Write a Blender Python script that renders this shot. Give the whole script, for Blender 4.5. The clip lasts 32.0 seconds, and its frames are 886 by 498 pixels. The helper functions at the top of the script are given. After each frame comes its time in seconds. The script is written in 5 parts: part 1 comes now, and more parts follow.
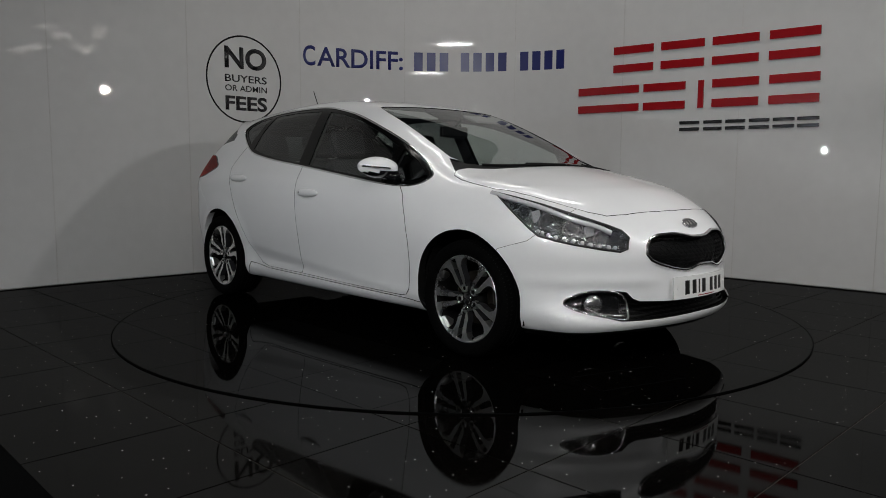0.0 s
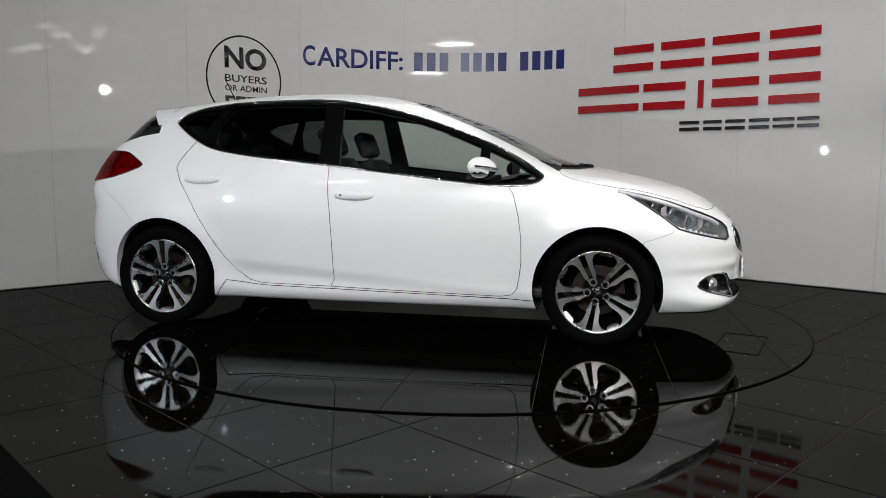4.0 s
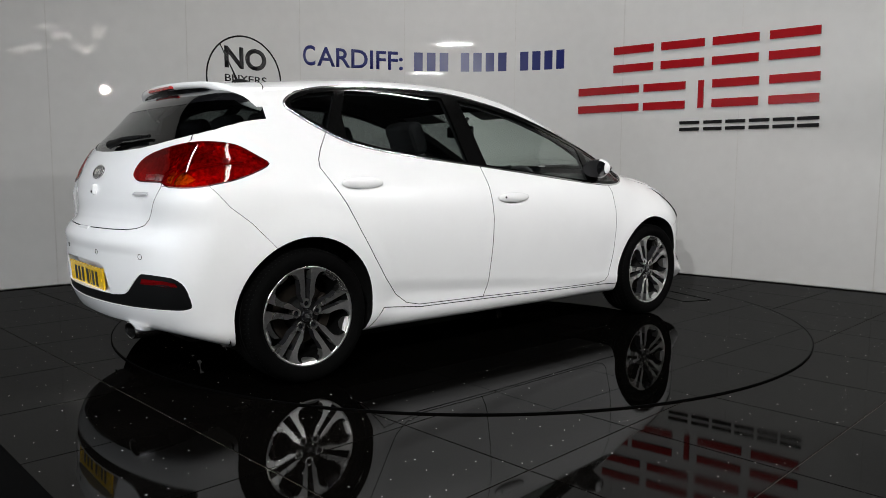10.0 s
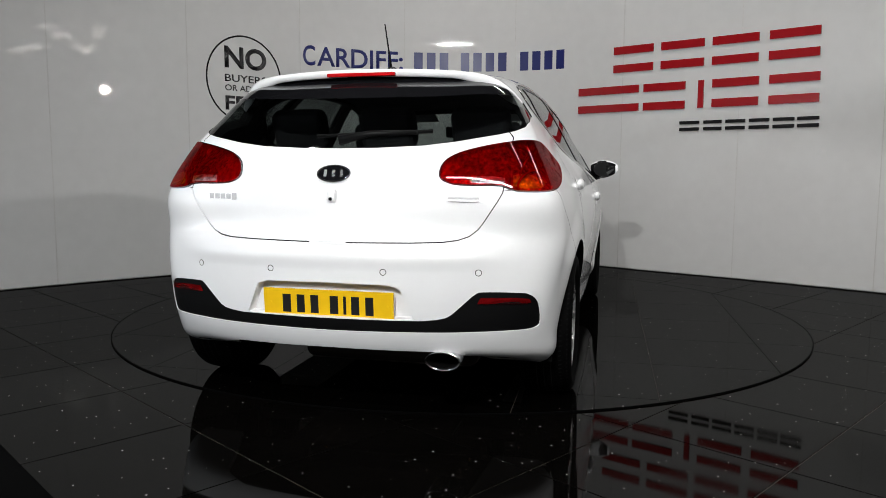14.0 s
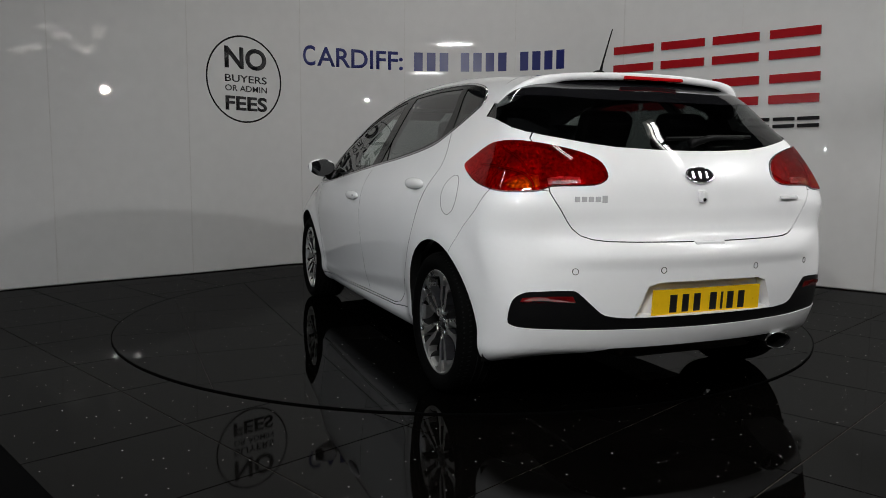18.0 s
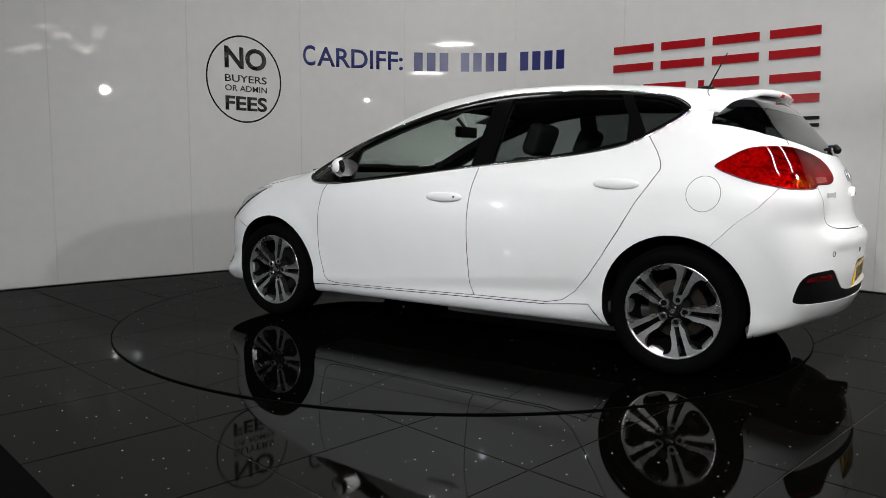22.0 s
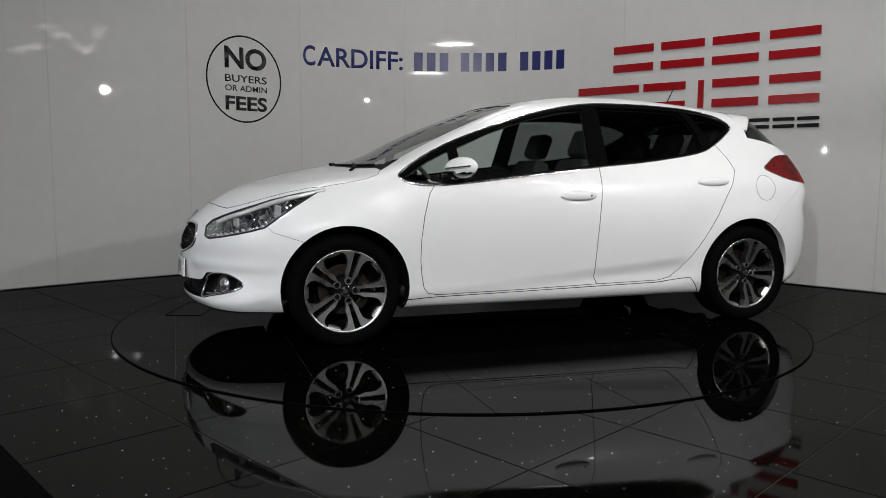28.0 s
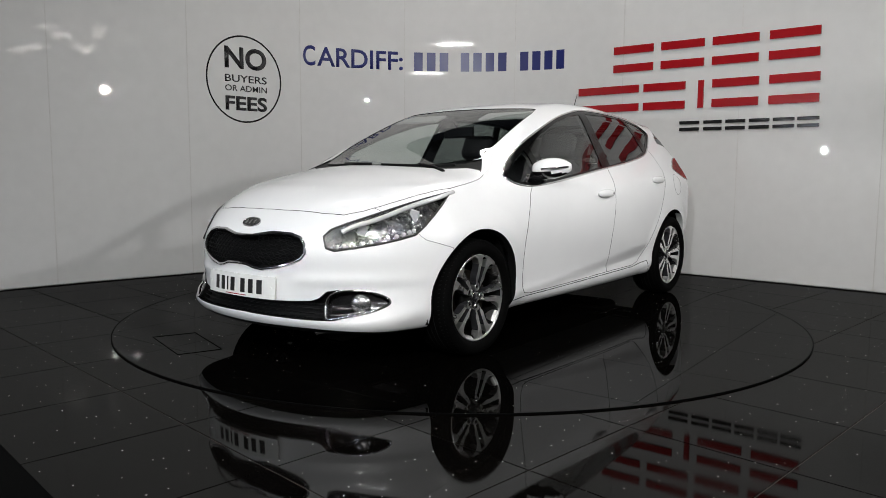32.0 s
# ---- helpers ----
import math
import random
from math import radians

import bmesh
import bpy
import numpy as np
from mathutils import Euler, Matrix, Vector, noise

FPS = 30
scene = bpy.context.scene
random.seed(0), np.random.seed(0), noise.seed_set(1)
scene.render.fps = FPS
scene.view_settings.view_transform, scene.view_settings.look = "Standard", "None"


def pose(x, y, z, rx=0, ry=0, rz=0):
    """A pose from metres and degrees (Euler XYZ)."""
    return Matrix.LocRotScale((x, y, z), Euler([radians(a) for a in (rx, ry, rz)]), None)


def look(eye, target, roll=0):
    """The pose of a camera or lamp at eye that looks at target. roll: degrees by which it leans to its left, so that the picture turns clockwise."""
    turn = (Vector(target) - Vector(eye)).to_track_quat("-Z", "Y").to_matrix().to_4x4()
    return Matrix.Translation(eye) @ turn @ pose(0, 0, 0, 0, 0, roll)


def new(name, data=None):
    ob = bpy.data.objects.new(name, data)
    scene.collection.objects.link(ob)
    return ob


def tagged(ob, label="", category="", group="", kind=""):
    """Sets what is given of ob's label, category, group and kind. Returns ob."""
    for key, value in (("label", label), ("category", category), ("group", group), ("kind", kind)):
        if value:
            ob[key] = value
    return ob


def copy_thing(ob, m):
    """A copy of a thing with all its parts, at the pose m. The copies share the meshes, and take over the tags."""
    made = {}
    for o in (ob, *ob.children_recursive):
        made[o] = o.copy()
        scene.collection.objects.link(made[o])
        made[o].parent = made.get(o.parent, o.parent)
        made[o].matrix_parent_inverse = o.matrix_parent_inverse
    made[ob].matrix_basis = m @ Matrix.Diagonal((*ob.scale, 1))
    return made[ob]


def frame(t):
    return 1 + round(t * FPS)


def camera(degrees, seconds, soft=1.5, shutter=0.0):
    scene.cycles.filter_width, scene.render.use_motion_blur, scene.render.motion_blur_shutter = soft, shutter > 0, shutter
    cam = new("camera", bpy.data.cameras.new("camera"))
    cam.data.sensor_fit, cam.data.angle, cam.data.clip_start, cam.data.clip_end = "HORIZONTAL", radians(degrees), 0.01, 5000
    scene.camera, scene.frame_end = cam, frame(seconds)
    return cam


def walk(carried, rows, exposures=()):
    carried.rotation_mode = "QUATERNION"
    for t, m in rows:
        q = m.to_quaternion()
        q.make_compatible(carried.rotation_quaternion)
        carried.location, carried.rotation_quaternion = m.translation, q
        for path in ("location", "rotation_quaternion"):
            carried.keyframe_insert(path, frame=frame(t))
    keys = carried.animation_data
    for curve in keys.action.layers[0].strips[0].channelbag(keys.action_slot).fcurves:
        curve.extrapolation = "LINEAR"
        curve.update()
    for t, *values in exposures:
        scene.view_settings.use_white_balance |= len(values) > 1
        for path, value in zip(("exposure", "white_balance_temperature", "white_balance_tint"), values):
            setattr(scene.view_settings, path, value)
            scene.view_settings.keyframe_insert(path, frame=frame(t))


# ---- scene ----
cam = camera(61.4, 32.0, soft=0.85)
EYE = Vector((0.0, -5.149, 0.9725))
walk(cam, [(0.0, EYE_POSE := Matrix.Translation(EYE) @ pose(0, 0, 0, 90 - 5.968, 0, 1.26) @ pose(0, 0, 0, 0, 0, 0.2836)),
           (32.0, EYE_POSE)],
     exposures=[(0.0, -0.68), (1.0, -0.32), (2.0, -0.2), (4.0, 0.04), (6.0, 0.11), (13.0, 0.14), (15.0, -0.05), (17.0, -0.44), (19.0, -0.34), (20.0, -0.07), (21.5, 0.14), (24.0, -0.22), (29.0, -0.2), (30.5, 0.16), (32.0, 0.2)])

# the turn of the platform, in degrees, at these seconds; its axis is the world's z axis
TURN = ((0, -45.37), (1, -36.74), (2, -28.09), (3, -19.42), (5.5, 2.33), (7, 15.43), (8.5, 28.61), (10, 41.86), (11.5, 55.17),
        (13, 68.51), (14.5, 81.91), (16.5, 99.78), (18, 113.07), (19.5, 126.25), (21, 139.35), (22.5, 152.33), (24, 165.2),
        (25.5, 177.98), (27.5, 194.96), (29, 207.7), (30.5, 220.47), (32, 233.3))
PIVOT = (0.3895, 0.0317)      # the platform's axis in the car's own plan
DISC_R = 2.224

# ---------- light ----------
world = bpy.data.worlds.new("hall")
scene.world = world
world.use_nodes = True
world.node_tree.nodes["Background"].inputs[0].default_value = (0.75, 0.85, 1.0, 1)
world.node_tree.nodes["Background"].inputs[1].default_value = 0.012


WARM, COOL = (0.982, 0.985, 0.98), (0.86, 0.93, 1.0)
# twin tube battens: (place, turn about z in degrees, watts, colour, aim or None for straight down)
# the 9 W ones follow wall reflections; the others are unseen, added as fill
BATTENS = [((2.73, -2.24, 3.2), -38, 9, WARM, (0, 0, 0.7)), ((0.3, -5.6, 3.8), 0, 20, WARM, (0, 0, 0.7)),
           ((-1.1, 0.2, 4.3), 0, 5, WARM, None), ((1.1, 0.2, 4.3), 0, 16, WARM, None), ((0.2, 1.6, 4.3), 0, 12, WARM, None),
           # the 33 W one is added to brighten the right wall
           ((-5.0, -9.0, 4.2), 0, 12, WARM, None), ((5.0, -9.0, 4.2), 0, 6, WARM, None), ((1.5, -3.2, 4.2), -50, 33, WARM, (2.2, 1.6, 1.2)),
           # added cool fill for left-facing sides and the right wall
           ((-2.8, -3.2, 4.0), 40, 23, COOL, (1.6, 1.0, 0.9)),
           # the two 7 W ones are added for more highlights, at assumed places
           ((5.34, -3.85, 3.7), -24, 9, WARM, (0, 0, 0.7)), ((5.67, -4.48, 3.4), -51, 9, WARM, (0, 0, 0.7)), ((-2.6, -6.2, 3.7), 40, 7, WARM, (0, 0, 0.7)), ((1.8, -8.2, 3.5), 0, 7, WARM, (0, 0, 0.7))]
# round spot lamps: place, watts, colour
SPOTS = [((2.97, -2.3, 2.32), 21, WARM), ((-4.2, -3.75, 1.4), 15, COOL), ((-0.65, -5.35, 2.4), 44, WARM)]
# ---------- materials ----------
def tint(c):
    return (*c, 1) if len(c) == 3 else c


def plain(name, colour, rough=0.5, metal=0.0, coat=0.0, coat_rough=0.03, grain=0.0, grain_scale=40.0, bump=0.0, ior=1.5, spec=0.5, wear=0.0, depth=0.002):
    """A surface with two scales of variation in its colour and gloss, and a fine relief."""
    m = bpy.data.materials.new(name)
    m.use_nodes = True
    nt = m.node_tree
    b = nt.nodes["Principled BSDF"]
    b.inputs["Base Color"].default_value = tint(colour)
    b.inputs["Roughness"].default_value = rough
    b.inputs["Metallic"].default_value = metal
    b.inputs["IOR"].default_value = ior
    b.inputs["Specular IOR Level"].default_value = spec
    b.inputs["Coat Weight"].default_value = coat
    b.inputs["Coat Roughness"].default_value = coat_rough
    if grain or bump or wear:
        tc = nt.nodes.new("ShaderNodeTexCoord")
        fine = nt.nodes.new("ShaderNodeTexNoise")
        fine.inputs["Scale"].default_value = grain_scale
        fine.inputs["Detail"].default_value = 5
        wide = nt.nodes.new("ShaderNodeTexNoise")
        wide.inputs["Scale"].default_value = grain_scale / 18
        wide.inputs["Detail"].default_value = 3
        for n in (fine, wide):
            nt.links.new(tc.outputs["Object"], n.inputs["Vector"])
        both = nt.nodes.new("ShaderNodeMath")
        both.operation = "ADD"
        nt.links.new(fine.outputs["Fac"], both.inputs[0])
        nt.links.new(wide.outputs["Fac"], both.inputs[1])
        if grain:
            ramp = nt.nodes.new("ShaderNodeMapRange")
            ramp.inputs["From Min"].default_value, ramp.inputs["From Max"].default_value = 0.7, 1.3
            ramp.inputs["To Min"].default_value, ramp.inputs["To Max"].default_value = 1 - grain, 1 + grain
            nt.links.new(both.outputs[0], ramp.inputs["Value"])
            mul = nt.nodes.new("ShaderNodeMix")
            mul.data_type, mul.blend_type = "RGBA", "MULTIPLY"
            mul.inputs["Factor"].default_value = 1
            mul.inputs["A"].default_value = tint(colour)
            nt.links.new(ramp.outputs[0], mul.inputs["B"])
            nt.links.new(mul.outputs["Result"], b.inputs["Base Color"])
        if wear:
            rr = nt.nodes.new("ShaderNodeMapRange")
            rr.inputs["From Min"].default_value, rr.inputs["From Max"].default_value = 0.3, 0.75
            rr.inputs["To Min"].default_value, rr.inputs["To Max"].default_value = max(0.0, rough - wear), rough + wear
            nt.links.new(wide.outputs["Fac"], rr.inputs["Value"])
            nt.links.new(rr.outputs[0], b.inputs["Roughness"])
        if bump:
            bp = nt.nodes.new("ShaderNodeBump")
            bp.inputs["Strength"].default_value = bump
            bp.inputs["Distance"].default_value = depth
            nt.links.new(fine.outputs["Fac"], bp.inputs["Height"])
            nt.links.new(bp.outputs[0], b.inputs["Normal"])
    return m


def glow(name, colour, strength):
    m = bpy.data.materials.new(name)
    m.use_nodes = True
    b = m.node_tree.nodes["Principled BSDF"]
    b.inputs["Base Color"].default_value = tint(colour)
    b.inputs["Emission Color"].default_value = tint(colour)
    b.inputs["Emission Strength"].default_value = strength
    return m


def glazing(name, colour, rough=0.0, edge=1.0):
    """A thin pane: it lets tinted light straight through and mirrors by its Fresnel."""
    m = bpy.data.materials.new(name)
    m.use_nodes = True
    nt = m.node_tree
    nt.nodes.remove(nt.nodes["Principled BSDF"])
    out = nt.nodes["Material Output"]
    mix, clear, gloss, lw = (nt.nodes.new(k) for k in ("ShaderNodeMixShader", "ShaderNodeBsdfTransparent", "ShaderNodeBsdfGlossy", "ShaderNodeLayerWeight"))
    clear.inputs["Color"].default_value = tint(colour)
    gloss.inputs["Roughness"].default_value = rough
    lw.inputs["Blend"].default_value = 0.5
    power, ramp = nt.nodes.new("ShaderNodeMath"), nt.nodes.new("ShaderNodeMapRange")
    power.operation = "POWER"
    power.inputs[1].default_value = 4.0
    ramp.inputs["To Min"].default_value, ramp.inputs["To Max"].default_value = 0.07, edge
    nt.links.new(lw.outputs["Facing"], power.inputs[0])
    nt.links.new(power.outputs[0], ramp.inputs["Value"])
    nt.links.new(ramp.outputs[0], mix.inputs[0])
    nt.links.new(clear.outputs[0], mix.inputs[1])
    nt.links.new(gloss.outputs[0], mix.inputs[2])
    nt.links.new(mix.outputs[0], out.inputs["Surface"])
    return m


def granite(name, base, rough, lift, shine=(0.034, 0.108)):
    """Polished black stone with sparse bright flakes, smears and worn patches."""
    m = plain(name, base, rough, spec=0.0)
    nt = m.node_tree
    b = nt.nodes["Principled BSDF"]
    tc = nt.nodes.new("ShaderNodeTexCoord")
    info = nt.nodes.new("ShaderNodeObjectInfo")
    geo = nt.nodes.new("ShaderNodeNewGeometry")
    vor = nt.nodes.new("ShaderNodeTexVoronoi")
    vor.inputs["Scale"].default_value = 30
    nt.links.new(tc.outputs["Object"], vor.inputs["Vector"])
    small = nt.nodes.new("ShaderNodeMath")
    small.operation = "LESS_THAN"
    small.inputs[1].default_value = 0.08
    nt.links.new(vor.outputs["Distance"], small.inputs[0])
    sep = nt.nodes.new("ShaderNodeSeparateColor")
    nt.links.new(vor.outputs["Color"], sep.inputs[0])
    few = nt.nodes.new("ShaderNodeMath")
    few.operation = "GREATER_THAN"
    few.inputs[1].default_value = 0.74
    nt.links.new(sep.outputs[0], few.inputs[0])
    both = nt.nodes.new("ShaderNodeMath")
    both.operation = "MULTIPLY"
    nt.links.new(small.outputs[0], both.inputs[0])
    nt.links.new(few.outputs[0], both.inputs[1])
    noise_a = nt.nodes.new("ShaderNodeTexNoise")
    noise_a.inputs["Scale"].default_value = 2.2
    noise_a.inputs["Detail"].default_value = 6
    nt.links.new(tc.outputs["Object"], noise_a.inputs["Vector"])
    stone = nt.nodes.new("ShaderNodeMix")
    stone.data_type = "RGBA"
    stone.inputs["A"].default_value = tint(base)
    stone.inputs["B"].default_value = tint(lift)
    nt.links.new(noise_a.outputs["Fac"], stone.inputs["Factor"])
    flake = nt.nodes.new("ShaderNodeMix")
    flake.data_type = "RGBA"
    flake.inputs["B"].default_value = (0.75, 0.75, 0.72, 1)
    nt.links.new(both.outputs[0], flake.inputs["Factor"])
    nt.links.new(stone.outputs["Result"], flake.inputs["A"])
    nt.links.new(flake.outputs["Result"], b.inputs["Base Color"])
    rr = nt.nodes.new("ShaderNodeMapRange")
    rr.inputs["From Min"].default_value, rr.inputs["From Max"].default_value = 0.35, 0.75
    rr.inputs["To Min"].default_value, rr.inputs["To Max"].default_value = rough * 0.6, rough * 2.2
    nt.links.new(noise_a.outputs["Fac"], rr.inputs["Value"])
    # the polish: a nearly even mirror
    gloss, mix, lw = (nt.nodes.new(k) for k in ("ShaderNodeBsdfGlossy", "ShaderNodeMixShader", "ShaderNodeLayerWeight"))
    lw.inputs["Blend"].default_value = 0.5
    much = nt.nodes.new("ShaderNodeMapRange")
    much.inputs["From Min"].default_value, much.inputs["From Max"].default_value = 0.45, 0.90
    much.inputs["To Min"].default_value, much.inputs["To Max"].default_value = shine
    nt.links.new(lw.outputs["Facing"], much.inputs["Value"])
    nt.links.new(much.outputs[0], mix.inputs[0])
    nt.links.new(b.outputs[0], mix.inputs[1])
    nt.links.new(gloss.outputs[0], mix.inputs[2])
    nt.links.new(rr.outputs[0], gloss.inputs["Roughness"])
    nt.links.new(mix.outputs[0], nt.nodes["Material Output"].inputs["Surface"])
    return m


PAINT = plain("white_car_paint", (0.83, 0.83, 0.835), 0.35, coat=1.0, coat_rough=0.02, grain=0.015, grain_scale=6)
BLACK_PLASTIC = plain("black_plastic", (0.003, 0.003, 0.0032), 0.5, spec=0.14, grain=0.2, grain_scale=120, bump=0.15)
GLOSS_BLACK = plain("gloss_black", (0.006, 0.006, 0.007), 0.08, coat=1.0)
UNDERSIDE = plain("underbody_black", (0.005, 0.005, 0.005), 0.8, spec=0.1, grain=0.3, grain_scale=20)
RUBBER = plain("tyre_rubber", (0.0022, 0.0022, 0.0022), 0.7, spec=0.02, grain=0.25, grain_scale=60, bump=0.2)
CHROME = plain("chrome", (0.82, 0.82, 0.83), 0.13, metal=1.0)
ALLOY = plain("machined_alloy", (0.88, 0.875, 0.865), 0.30, metal=1.0, grain=0.12, grain_scale=90, wear=0.08)
ALLOY_DARK = plain("dark_alloy_paint", (0.018, 0.018, 0.020), 0.3, coat=0.6)
LAMP_CHROME = plain("lamp_reflector_facets", (0.72, 0.72, 0.73), 0.11, metal=1.0, grain=0.6, grain_scale=30, bump=1.0, depth=0.02)
BARREL = plain("wheel_barrel_black", (0.0025, 0.0025, 0.0025), 0.6, spec=0.08)
FOG_BOWL = plain("fog_lamp_bezel", (0.10, 0.10, 0.105), 0.12, metal=0.9, grain=0.3, grain_scale=40)
SATIN = plain("satin_silver", (0.55, 0.55, 0.56), 0.22, metal=0.9, grain=0.2, grain_scale=70)
STEEL = plain("brake_steel", (0.035, 0.029, 0.024), 0.5, metal=0.9, grain=0.2, grain_scale=30)
GLASS = glazing("car_glass", (0.80, 0.86, 0.83))
GLASS_DARK = glazing("privacy_glass", (0.25, 0.275, 0.27))
CLEAR = glazing("clear_lens", (0.92, 0.93, 0.94))
CLOTH = plain("dark_seat_cloth", (0.018, 0.018, 0.020), 0.85, grain=0.3, grain_scale=150, bump=0.3)
TRIM_GREY = plain("dark_cabin_trim", (0.022, 0.022, 0.024), 0.6, grain=0.2, grain_scale=90, bump=0.2)
ROOF_LINING = plain("grey_roof_lining", (0.30, 0.30, 0.29), 0.9, grain=0.1, grain_scale=80)
TAIL_FACETS = plain("tail_lamp_facets", (0.72, 0.72, 0.73), 0.22, metal=0.7, grain=0.7, grain_scale=60, bump=1.0, depth=0.012)
RED_GLASS = glazing("red_lamp_lens", (0.62, 0.010, 0.014), edge=0.25)
RED_INNER = glazing("deep_red_lamp_lens", (0.50, 0.007, 0.010), edge=0.25)
AMBER_GLASS = glazing("amber_lamp_lens", (0.80, 0.26, 0.02), edge=0.25)
PALE = plain("bright_lamp_part", (0.62, 0.62, 0.63), 0.25, metal=0.25, coat=0.5, grain=0.1, grain_scale=60)
RED_LENS = plain("red_plastic", (0.40, 0.006, 0.008), 0.10, coat=1.0, grain=0.3, grain_scale=260)
RED_DARK = plain("dark_red_lens", (0.22, 0.005, 0.007), 0.10, coat=1.0, grain=0.3, grain_scale=260)
PILLAR = plain("black_pillar_film", (0.003, 0.003, 0.003), 0.12, spec=0.2)
PLATE_YELLOW = plain("yellow_plate", (0.85, 0.52, 0.01), 0.25, coat=0.5, grain=0.04, grain_scale=30)
PLATE_WHITE = plain("white_plate", (0.78, 0.78, 0.76), 0.25, coat=0.5, grain=0.04, grain_scale=30)
INK = plain("black_ink", (0.01, 0.01, 0.01), 0.4)
BLUE_INK = plain("navy_vinyl", (0.012, 0.018, 0.12), 0.3, grain=0.06, grain_scale=20)
RED_SIGN = plain("red_acrylic", (0.30, 0.006, 0.010), 0.2, coat=0.4, grain=0.05, grain_scale=12)
BLACK_SIGN = plain("black_acrylic", (0.01, 0.01, 0.011), 0.25, coat=0.4, grain=0.1, grain_scale=12)
WALL_PANEL = plain("white_gloss_panel", (0.56, 0.556, 0.547), 0.45, spec=0.15, coat=0.35, coat_rough=0.012, grain=0.03, grain_scale=9)
# the panels are not quite flat: long shallow waves in the gloss
nt = WALL_PANEL.node_tree
tc, wave, bend = (nt.nodes.new(k) for k in ("ShaderNodeTexCoord", "ShaderNodeTexNoise", "ShaderNodeBump"))
wave.inputs["Scale"].default_value, wave.inputs["Detail"].default_value = 5.0, 1.5
bend.inputs["Strength"].default_value, bend.inputs["Distance"].default_value = 1.0, 0.0004
nt.links.new(tc.outputs["Object"], wave.inputs["Vector"])
nt.links.new(wave.outputs["Fac"], bend.inputs["Height"])
for socket in ("Normal", "Coat Normal"):
    nt.links.new(bend.outputs[0], nt.nodes["Principled BSDF"].inputs[socket])
JOINT = plain("grey_joint_strip", (0.50, 0.49, 0.475), 0.4, grain=0.1, grain_scale=25)
STONE_DISC = granite("black_granite_platform", (0.0006, 0.0006, 0.0006), 0.022, (0.0014, 0.0012, 0.001))
STONE = granite("black_granite_floor", (0.0006, 0.0006, 0.0006), 0.03, (0.0030, 0.0025, 0.0021))
GROUT = plain("dark_grout", (0.055, 0.046, 0.040), 0.8, grain=0.3, grain_scale=50)
RING = plain("black_rubber_ring", (0.0015, 0.0015, 0.0015), 0.8, spec=0.02)
HALL_DARK = plain("dark_hall_cladding", (0.045, 0.045, 0.05), 0.7, grain=0.3, grain_scale=3)
HALL_STEEL = plain("painted_steel_truss", (0.10, 0.10, 0.11), 0.5, grain=0.2, grain_scale=8)
TUBE = glow("lit_tube", (1.0, 0.97, 0.92), 14)


# ---------- mesh helpers ----------
def mesh_of(name, bm, material, smooth=False):
    me = bpy.data.meshes.new(name)
    bm.to_mesh(me)
    bm.free()
    for m in (material if isinstance(material, (list, tuple)) else [material]):
        me.materials.append(m)
    if smooth:
        for f in me.polygons:
            f.use_smooth = True
    return me


def part(name, bm, material, parent=None, label="", smooth=False):
    """Links a bmesh as one mesh object under a thing or under a part."""
    ob = new(name, mesh_of(name, bm, material, smooth))
    ob.parent = parent
    if label:
        tagged(ob, label)
    return ob


def empty(name, label, category, group="", kind=""):
    ob = new(name)
    ob.empty_display_size = 0.1
    return tagged(ob, label, category, group, kind)


def box(bm, x, y, z, sx, sy, sz, bevel=0.0, turn=None, segments=2):
    """A box about its centre, its edges rounded."""
    m = Matrix.Translation((x, y, z)) @ (turn if turn is not None else Matrix.Identity(4)) @ Matrix.Diagonal((sx, sy, sz, 1))
    made = bmesh.ops.create_cube(bm, size=1, matrix=m)["verts"]
    if bevel:
        edges = list({e for v in made for e in v.link_edges})
        bmesh.ops.bevel(bm, geom=edges, offset=bevel, segments=segments, affect="EDGES", profile=0.6, clamp_overlap=True)
    return bm


def rod(bm, a, b, r, sides=12, r2=None, caps=True):
    """A round bar from a to b."""
    a, b = Vector(a), Vector(b)
    q = (b - a).to_track_quat("Z", "Y").to_matrix().to_4x4()
    m = Matrix.Translation((a + b) / 2) @ q
    bmesh.ops.create_cone(bm, cap_ends=caps, segments=sides, radius1=r, radius2=r if r2 is None else r2, depth=(b - a).length, matrix=m)
    return bm


def pipe(bm, points, r, sides=8, closed=False, squash=1.0):
    """A tube along points."""
    pts = [Vector(p) for p in points]
    n = len(pts)
    rings = []
    up = None
    for i, p in enumerate(pts):
        a = pts[(i - 1) % n] if closed or i else pts[0]
        b = pts[(i + 1) % n] if closed or i < n - 1 else pts[-1]
        d = (b - a).normalized()
        if up is None:
            up = d.orthogonal().normalized()
        up = (up - d * up.dot(d)).normalized()
        side = d.cross(up)
        rr = r[i] if isinstance(r, (list, tuple)) else r
        rings.append([bm.verts.new(p + (up * math.cos(t) + side * math.sin(t) * squash) * rr) for t in (2 * math.pi * k / sides for k in range(sides))])
    for i in range(n if closed else n - 1):
        a, b = rings[i], rings[(i + 1) % n]
        for k in range(sides):
            bm.faces.new((a[k], a[(k + 1) % sides], b[(k + 1) % sides], b[k]))
    if not closed:
        bm.faces.new(rings[0][::-1])
        bm.faces.new(rings[-1])
    return bm


